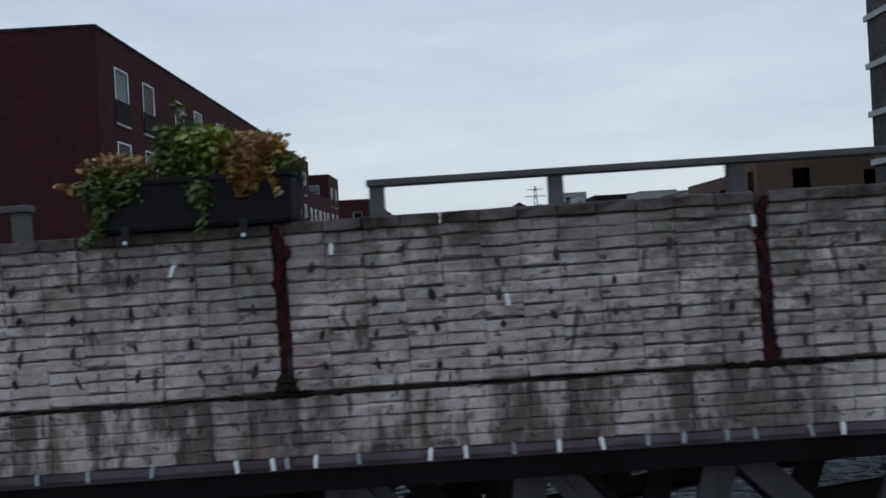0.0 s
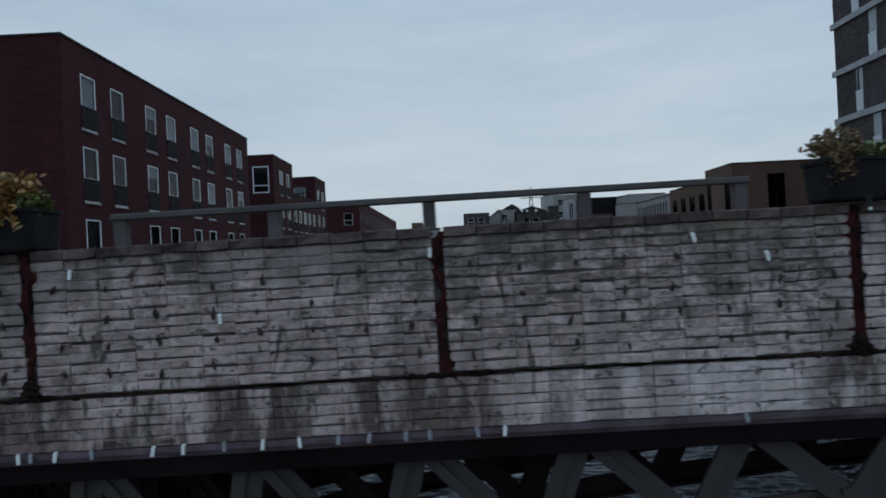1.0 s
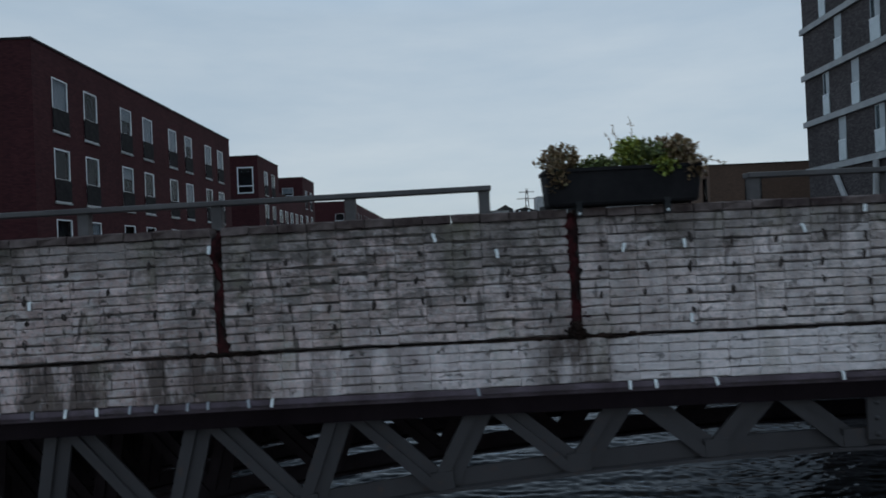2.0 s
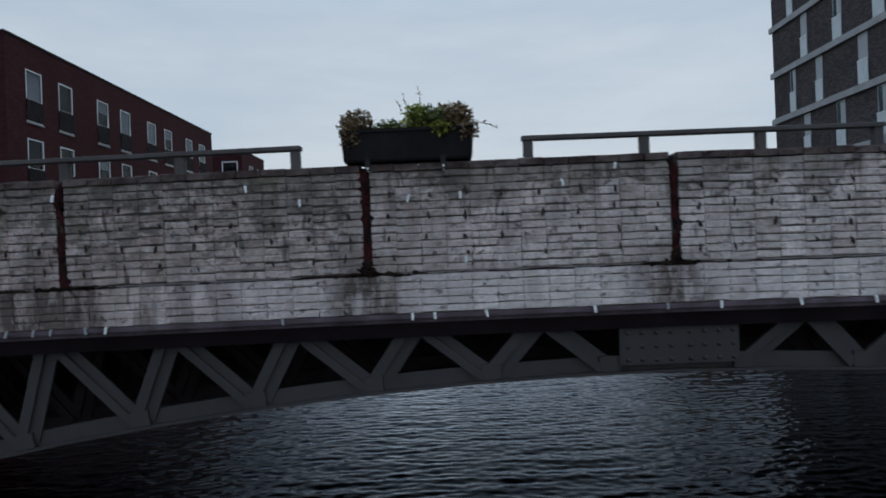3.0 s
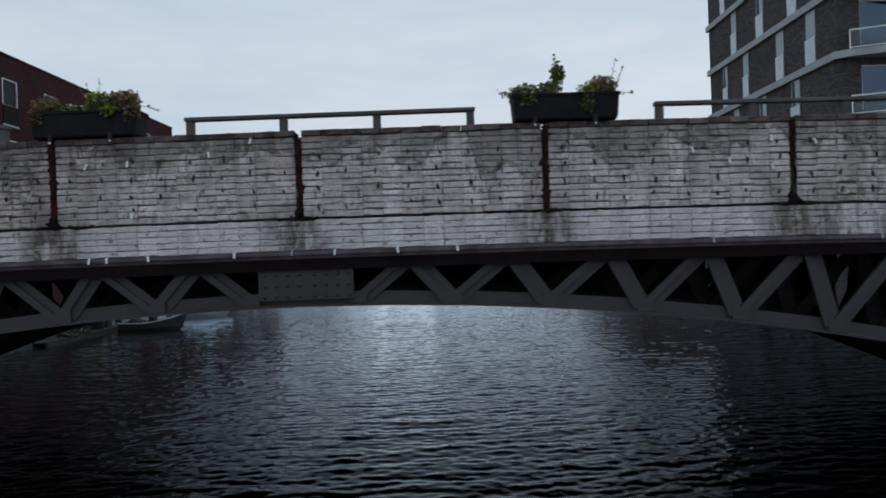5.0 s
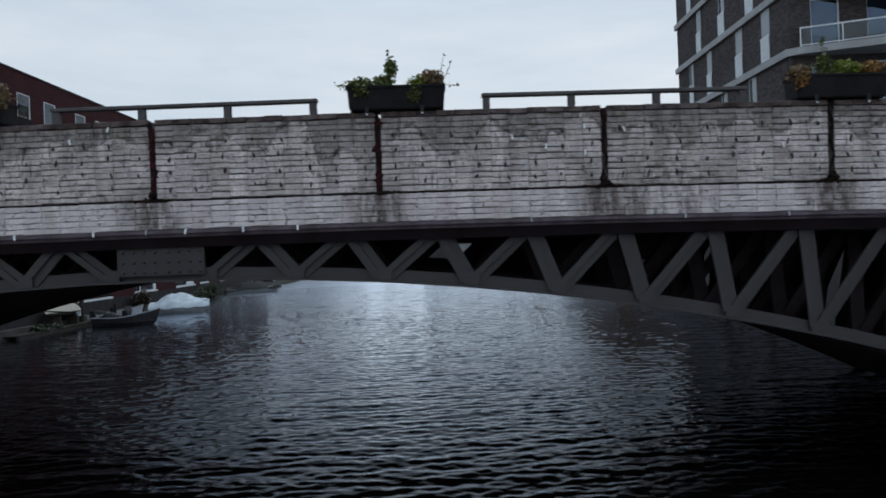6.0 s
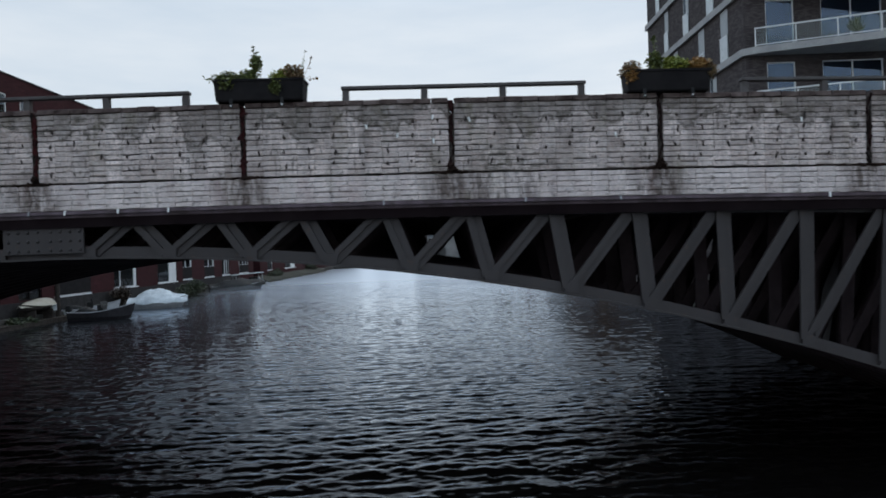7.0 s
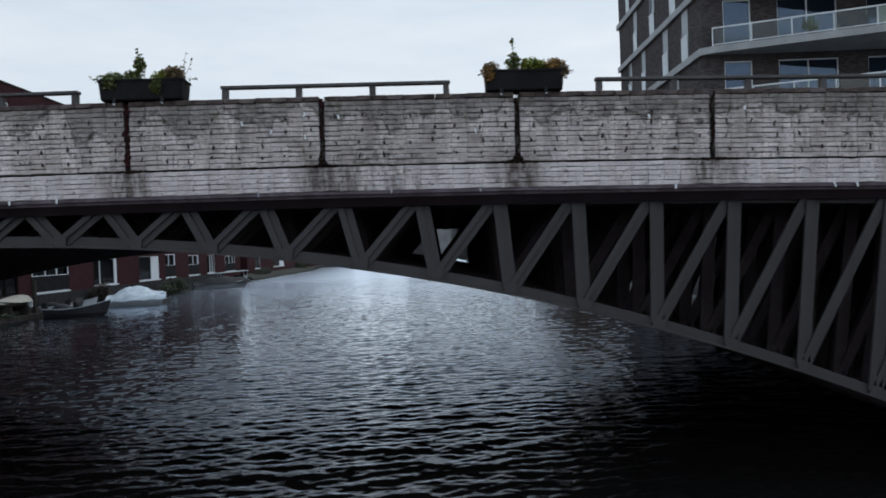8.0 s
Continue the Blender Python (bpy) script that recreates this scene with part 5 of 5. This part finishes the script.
# ---- boats and the west bank ----
def hull(bm, length, beam, height, keel=0.12, stern=0.75, n=14):
    """An open boat's shell: rows of ribs from stern to bow, outer and inner side."""
    rings = []
    for i in range(n + 1):
        f = i / n
        w = beam / 2 * (stern + (1 - stern) * min(1, f * 2.5)) * (1 - max(0, (f - 0.45) / 0.55) ** 2.2)
        w = max(w, 0.02)
        sheer = height * (0.82 + 1.5 * max(0, f - 0.35) ** 1.7 + 0.25 * max(0, 0.25 - f))
        y = (f - 0.5) * length
        # the stem rakes forward towards its head
        rake = 0.13 * length * max(0, (f - 0.55) / 0.45) ** 1.6
        outer = [(-w, y, sheer), (-w * 0.88, y - rake * 0.45, height * 0.35), (-w * 0.55, y - rake, -keel), (w * 0.55, y - rake, -keel), (w * 0.88, y - rake * 0.45, height * 0.35), (w, y, sheer)]
        inner = [(w * 0.88, y, sheer), (w * 0.72, y - rake * 0.55, height * 0.3), (-w * 0.72, y - rake * 0.55, height * 0.3), (-w * 0.88, y, sheer)]
        rings.append([bm.verts.new(p) for p in outer + inner])
    for a, b in zip(rings, rings[1:]):
        for i in range(10):
            j = (i + 1) % 10
            bm.faces.new((a[i], a[j], b[j], b[i]))
    bm.faces.new(rings[0])
    bm.faces.new(rings[-1][::-1])


def open_boat(x, y, turn, mat, label, length=4.8):
    th = thing("motor_boat", pose(x, y, WATER, 0, 0, turn), label, "boat", "boats moored at the west bank")
    bm = bmesh.new()
    hull(bm, length, 1.9, 0.62)
    part("hull", bm, mat, th, smooth=False)
    for side in (-1, 1):
        bm = bmesh.new()
        rows = []
        for i in range(15):
            f = i / 14
            w = max(0.95 * (0.75 + 0.25 * min(1, f * 2.5)) * (1 - max(0, (f - 0.45) / 0.55) ** 2.2), 0.02)
            top = 0.62 * (0.82 + 1.5 * max(0, f - 0.35) ** 1.7 + 0.25 * max(0, 0.25 - f))
            rows.append([bm.verts.new((side * (w + e), (f - 0.5) * length, top + h)) for e, h in ((-0.07, 0.005), (0.035, 0.005), (0.035, 0.06), (-0.07, 0.06))])
        for a, b in zip(rows, rows[1:]):
            for i in range(4):
                bm.faces.new((a[i], a[(i + 1) % 4], b[(i + 1) % 4], b[i]))
        bm.faces.new(rows[0])
        bm.faces.new(rows[-1][::-1])
        part("gunwale", bm, M_GUNWALE, th, "pale worn gunwale")
    for yy in (-0.9, 0.5):
        part("bench", soft_box(-0.72, 0.72, yy - 0.16, yy + 0.16, 0.42, 0.47, 0.01), M_WOOD, th)
    part("console", soft_box(-0.35, 0.35, -0.25, 0.1, 0.2, 0.95, 0.04), M_BLACK, th)
    bm = bmesh.new()
    add_box(bm, -0.14, 0.14, -length / 2 - 0.3, -length / 2 + 0.02, 0.45, 0.95)
    add_box(bm, -0.05, 0.05, -length / 2 - 0.22, -length / 2 - 0.08, -0.2, 0.45)
    bmesh.ops.bevel(bm, geom=bm.edges[:], offset=0.03, segments=2, affect="EDGES")
    part("outboard", bm, M_BLACK, th)
    bm = bmesh.new()
    add_box(bm, -0.55, 0.55, 0.22, 0.25, 0.75, 1.15, pose(0, 0, 0, 12))
    part("windscreen", bm, M_BLACK, th)
    bm = bmesh.new()
    bmesh.ops.create_icosphere(bm, subdivisions=2, radius=0.5, matrix=pose(0, -length * 0.25, 0.55) @ Matrix.Diagonal((1.2, 1.1, 0.5, 1)))
    for v in bm.verts:
        v.co += noise.noise_vector(v.co * 2.0) * 0.12
    part("seat_cover", bm, M_BLACK, th, "black crumpled seat cover", True)


def covered_boat(x, y, turn, label, mat_cover, length=5.2, tall=1.0):
    th = thing("covered_boat", pose(x, y, WATER, 0, 0, turn), label, "boat", "boats moored at the west bank")
    bm = bmesh.new()
    hull(bm, length, 2.0, 0.6)
    part("hull", bm, M_HULLWHITE, th)
    bm = bmesh.new()
    nx, ny = 14, 22
    rows = []
    for j in range(ny + 1):
        f = j / ny
        yy = (f - 0.5) * length * 1.02
        w = 1.10 * (1 - 0.8 * max(0, (f - 0.45) / 0.55) ** 2.2)
        w = max(w * (0.80 + 0.2 * min(1, f * 2.5)), 0.05)
        rows.append([])
        for i in range(nx + 1):
            u = i / nx * 2 - 1
            crown = 0.30 + 0.70 * min(1, max(0, (f - 0.12) / 0.26)) ** 0.7 if f < 0.38 else 1.0 - 0.62 * ((f - 0.38) / 0.62) ** 1.5
            dome = (1 - abs(u) ** 1.5) * tall * crown
            fold = 0.11 * noise.noise((u * 2.2 + 7, f * 6 + u, x)) + 0.05 * noise.noise((u * 6, f * 14 - u * 3, x)) - 0.10 * max(0, 0.3 - f)
            rows[-1].append(bm.verts.new((u * w, yy, 0.55 + dome * (1 + fold * 2) + fold - (0.14 if abs(u) > 0.99 else 0))))
    for a, b in zip(rows, rows[1:]):
        for i in range(nx):
            bm.faces.new((a[i], a[i + 1], b[i + 1], b[i]))
    part("cover", bm, mat_cover, th, "wrinkled tarpaulin cover", smooth=True)


def bush(x, y, z, radii, seed, label, tone=None):
    rng = random.Random(seed)
    th = thing("bush", pose(x, y, z), label, "bush", "bushes on the west bank")
    bm = bmesh.new()
    for q in range(7):
        add_tube(bm, (0, 0, 0), (rng.uniform(-0.7, 0.7) * radii[0], rng.uniform(-0.7, 0.7) * radii[1], radii[2] * rng.uniform(0.7, 1.5)), 0.03, 0.008, 5)
    part("branches", bm, M_WOOD, th)
    bm = bmesh.new()
    for q in range(9):
        c = (rng.uniform(-0.6, 0.6) * radii[0], rng.uniform(-0.6, 0.6) * radii[1], radii[2] * rng.uniform(0.4, 1.2))
        leaves(bm, rng, c, (radii[0] * 0.55, radii[1] * 0.5, radii[2] * 0.55), 170, 0.16)
    part("leaves", bm, tone or M_HEDGE, th)


open_boat(-16.6, 34.6, -84, M_HULL, "dark grey open motor boat moored at the quay", 3.9)
covered_boat(-16.6, 43.0, -80, "white boat under a pale wrinkled tarpaulin", M_COVER, 4.1, 0.86)
covered_boat(-17.6, 66.0, -60, "boat under a dark cover moored by the houses", M_BLACK, 6.0, 0.7)
covered_boat(8.8, 128.0, 70, "white boat moored at the far end of the canal", M_COVER, 6.0, 0.7)
bm = bmesh.new()
add_box(bm, -0.9, 0.9, -1.7, 1.7, 1.62, 1.68, pose(-17.4, 69.5, WATER, 3, 0, -60))
for px, py in ((-0.8, -1.5), (0.75, -1.5), (-0.8, 1.45), (0.75, 1.45)):
    add_box(bm, px, px + 0.05, py, py + 0.05, 0.3, 1.62, pose(-17.4, 69.5, WATER, 3, 0, -60))
single("boat_canopy", bm, M_HULLWHITE, "white flat boat canopy on thin posts", "canopy")
open_boat(-17.8, 73.0, 2, M_BLUE, "small blue boat moored by the houses", 4.6)
open_boat(-18.9, 37.6, -60, M_HULLWHITE, "pale open skiff behind the motor boat", 3.6)
jetty = thing("jetty", pose(-19.5, 32.0, WATER), "weathered wooden floating jetty with a low edge", "jetty")
for i in range(28):
    part("plank", soft_box(-1.6, 0.35, -4.2 + 0.3 * i, -3.93 + 0.3 * i, 0.22, 0.27, 0.006), M_WOOD, jetty)
for xx in (-1.5, 0.25):
    bm = bmesh.new()
    add_box(bm, xx - 0.08, xx + 0.08, -4.2, 4.2, -0.1, 0.22)
    part("beam", bm, M_WOOD, jetty)
bm = bmesh.new()
add_tube(bm, (-19.75, 35.1, -0.8), (-19.75, 35.1, 2.9), 0.15, 0.14, 10)
single("mooring_post", bm, M_WOOD, "dark wooden mooring post beside the jetty", "post")
dinghy = thing("covered_dinghy", pose(-19.9, 33.0, 1.36), "dinghy under a cream tarpaulin on low trestles", "dinghy")
bm = bmesh.new()
rows = []
for j in range(17):
    f = j / 16
    half = 0.62 * math.sin(math.pi * min(1.0, 0.04 + 0.62 * f)) ** 0.8
    crown = 0.06 + 0.40 * math.sin(math.pi * min(1.0, 0.05 + 0.6 * f))
    rows.append([bm.verts.new((u * half, -1.7 + 3.0 * f, 0.24 + crown * (1 - abs(u) ** 2.2) + 0.05 * noise.noise((u * 2, f * 7, 3)))) for u in (-1, -0.75, -0.4, 0, 0.4, 0.75, 1)])
for p, q in zip(rows, rows[1:]):
    for i in range(6):
        bm.faces.new((p[i], p[i + 1], q[i + 1], q[i]))
bm.faces.new(rows[-1])
part("cover", bm, M_CREAM, dinghy, "sagging cream tarpaulin", True)
bm = bmesh.new()
hull(bm, 3.0, 1.15, 0.30, 0.0)
bm.transform(pose(0, -0.2, 0, 0, 0, 180))
part("hull", bm, M_WOOD, dinghy)
for ty in (-0.9, 0.9):
    part("trestle", soft_box(-0.5, 0.5, ty - 0.06, ty + 0.06, -0.59, 0.02, 0.01), M_WOOD, dinghy, "dark wooden trestle")
for fy, fz in ((1.05, 0.12), (1.32, 0.08)):
    bm = bmesh.new()
    add_tube(bm, (0.40, fy, fz - 0.22), (0.40, fy, fz + 0.22), 0.10, 0.09, 10)
    part("fender", bm, M_HULLWHITE, dinghy, "white fender")
bush(-19.6, 31.0, WATER, (0.5, 1.5, 0.32), 8, "dark waterside plants by the jetty")
bush(-19.2, 57.5, QUAY - 0.7, (1.0, 4.8, 1.15), 5, "dark green bush overhanging the quay")
bush(-19.9, 44.2, QUAY - 0.25, (0.7, 1.9, 1.0), 9, "withered brown bush on the quay behind the boats", M_BUSH)
bush(-20.4, 93.0, QUAY - 0.2, (0.9, 6.0, 0.9), 6, "green bushes on the bank")
bush(-20.6, 124.0, QUAY - 0.2, (1.2, 4.0, 1.2), 7, "green bushes on the bank")

bm = bmesh.new()
nb = 40
ring = []
for i in range(nb + 1):
    y = 84.0 + 46.0 * i / nb
    w = 0.4 * noise.noise((y * 0.4, 3, 1))
    ring.append([bm.verts.new(p) for p in ((-20.9, y, 1.32 + 0.4 * w), (-19.6, y, 1.02 + 0.3 * w), (-18.4 + w, y, WATER - 0.15), (-20.9, y, WATER - 0.3))])
for a, b in zip(ring, ring[1:]):
    for i in range(3):
        bm.faces.new((a[i], a[i + 1], b[i + 1], b[i]))
single("grass_bank", bm, M_GRASS, "sloping grass bank beside the far houses", "bank", kind="structure", smooth=True)

# ---- parapet, bands, joints, and what stands on them ----
rail(-13.6, -9.39, 5)
rail(-7.44, -3.21, 5)
rail(-1.27, 1.92, 4)
rail(3.87, 7.03, 4)
rail(9.02, 13.25, 5)

planter(-8.375, 0.945, "dark plastic planter overgrown with green and ochre trailing plants",
        [("ochre", (-0.42, -0.02, 0.34), (0.25, 0.20, 0.11), 380, 0.05), ("green", (-0.40, -0.14, 0.24), (0.27, 0.10, 0.15), 420, 0.05),
         ("green", (-0.05, 0.0, 0.42), (0.26, 0.18, 0.22), 620, 0.055), ("lime", (0.10, -0.03, 0.44), (0.28, 0.18, 0.15), 420, 0.055),
         ("ochre", (0.34, -0.03, 0.40), (0.25, 0.22, 0.13), 640, 0.055), ("ochre", (0.32, -0.17, 0.27), (0.13, 0.06, 0.15), 260, 0.06),
         ("green", (0.50, -0.02, 0.31), (0.12, 0.16, 0.10), 240, 0.05), ("green", (0.08, -0.16, 0.20), (0.09, 0.06, 0.16), 200, 0.045)],
        [("green", (-0.5, -0.19, 0.25), (-0.54, -0.22, -0.12), 34, 0.05), ("green", (-0.42, -0.19, 0.25), (-0.47, -0.21, -0.06), 30, 0.05),
         ("green", (0.06, -0.19, 0.25), (0.08, -0.22, -0.06), 34, 0.045), ("ochre", (0.44, -0.19, 0.3), (0.5, -0.25, 0.12), 16, 0.05),
         ("green", (-0.08, 0.0, 0.5), (-0.10, 0.0, 0.72), 26, 0.05), ("ochre", (-0.6, -0.1, 0.3), (-0.72, -0.12, 0.26), 12, 0.05), ("brown", (0.56, -0.1, 0.3), (0.63, -0.1, 0.34), 6, 0.03)], 71)
planter(-2.262, 0.955, "dark plastic planter with withered brown and green bushy plants",
        [("brown", (-0.44, -0.02, 0.35), (0.20, 0.18, 0.13), 420, 0.045), ("brown", (-0.48, -0.16, 0.22), (0.12, 0.06, 0.16), 220, 0.04),
         ("green", (-0.16, 0.0, 0.30), (0.24, 0.16, 0.09), 300, 0.045), ("lime", (0.10, 0.0, 0.38), (0.17, 0.16, 0.14), 420, 0.05),
         ("green", (0.22, -0.03, 0.36), (0.22, 0.18, 0.14), 420, 0.05), ("brown", (0.40, -0.03, 0.37), (0.22, 0.18, 0.15), 520, 0.05),
         ("brown", (0.52, -0.14, 0.24), (0.12, 0.08, 0.13), 180, 0.045), ("lime", (0.30, -0.17, 0.26), (0.12, 0.05, 0.08), 130, 0.045)],
        [("brown", (0.05, 0.0, 0.45), (-0.02, 0.0, 0.61), 6, 0.018), ("brown", (0.1, 0.0, 0.45), (0.10, 0.02, 0.67), 7, 0.018), ("brown", (0.6, -0.05, 0.32), (0.78, -0.06, 0.25), 9, 0.03), ("brown", (-0.05, 0.0, 0.42), (-0.09, 0.0, 0.55), 4, 0.018)], 72)
planter(2.87, 0.955, "dark plastic planter with two leafy mounds and tall sprigs",
        [("green", (-0.42, -0.01, 0.30), (0.22, 0.17, 0.12), 480, 0.05), ("green", (-0.16, 0.0, 0.33), (0.16, 0.15, 0.12), 300, 0.05),
         ("brown", (0.40, -0.02, 0.34), (0.21, 0.18, 0.15), 480, 0.05), ("lime", (0.26, -0.10, 0.28), (0.18, 0.10, 0.14), 260, 0.05),
         ("green", (0.22, -0.18, 0.16), (0.09, 0.05, 0.12), 130, 0.045), ("green", (-0.06, 0.0, 0.50), (0.09, 0.08, 0.15), 220, 0.05), ("green", (-0.40, -0.17, 0.22), (0.14, 0.05, 0.10), 120, 0.045)],
        [("green", (-0.06, 0, 0.4), (-0.08, 0, 0.72), 26, 0.05), ("green", (0.5, 0, 0.4), (0.57, 0, 0.66), 9, 0.035), ("brown", (0.56, 0, 0.35), (0.66, 0, 0.58), 8, 0.03), ("brown", (0.58, -0.04, 0.3), (0.74, -0.05, 0.27), 9, 0.035), ("green", (-0.6, -0.04, 0.3), (-0.72, -0.05, 0.32), 9, 0.04)], 73)
planter(8.025, 0.955, "dark plastic planter with lime-green mound and rusty foliage",
        [("brown", (-0.48, -0.03, 0.28), (0.17, 0.17, 0.14), 360, 0.05), ("ochre", (-0.5, -0.16, 0.20), (0.12, 0.06, 0.13), 160, 0.045),
         ("lime", (0.14, 0.0, 0.36), (0.27, 0.17, 0.12), 560, 0.05), ("green", (-0.14, 0.0, 0.40), (0.13, 0.13, 0.17), 320, 0.05),
         ("ochre", (0.44, -0.02, 0.34), (0.20, 0.18, 0.12), 420, 0.05), ("brown", (0.56, -0.12, 0.25), (0.10, 0.09, 0.13), 180, 0.045)],
        [("green", (-0.12, 0, 0.45), (-0.14, 0, 0.70), 20, 0.05), ("brown", (0.6, -0.04, 0.3), (0.73, -0.05, 0.26), 10, 0.035)], 74, 0.935)

WHITE_TUBE, GREY_TUBE = "short white plastic drip tube under the brick band", "soiled grey plastic drip tube under the brick band"
for x in (-8.23, -8.03, -7.79, -7.16, -6.97, -6.46, -6.23, -4.92, -2.28, -2.09, -1.65, -0.72, 0.36, 1.03, 1.67, 10.05, 12.2, 12.5):
    tube(x, -0.352, -0.014, 0.055, random.uniform(-0.25, 0.25), M_TUBE, WHITE_TUBE)
for x in (-9.33, -9.05, -8.69, -7.95, -7.56, -6.71, -5.98, -5.78, -5.55, -5.4, -5.1, -3.4, -0.1, 4.4, 6.2, 7.4):
    tube(x, -0.352, -0.014, 0.05, random.uniform(-0.2, 0.2), M_GREYTUBE, GREY_TUBE)
for x, z in ((-7.63, 0.80), (-8.50, 0.74), (-6.69, 0.46), (-5.33, 0.80), (-3.67, 0.80), (-3.21, 0.66), (-2.27, 0.66), (-1.83, 0.67), (-0.96, 0.74), (-0.5, 0.87), (-1.8, 0.12), (4.2, 0.62), (4.6, 0.50), (5.05, 0.42), (5.05, 0.72), (5.5, 0.68), (7.35, 0.45), (9.7, 0.60), (11.0, 0.70)):
    tube(x, z, -0.012, 0.055, random.uniform(-0.3, 0.3), M_TUBE, "short white plastic tube stuck in the brick parapet")

for i in range(-3, 9):
    joint(i)
for i in range(-3, 9):
    parapet_panel(i)
    band(i)
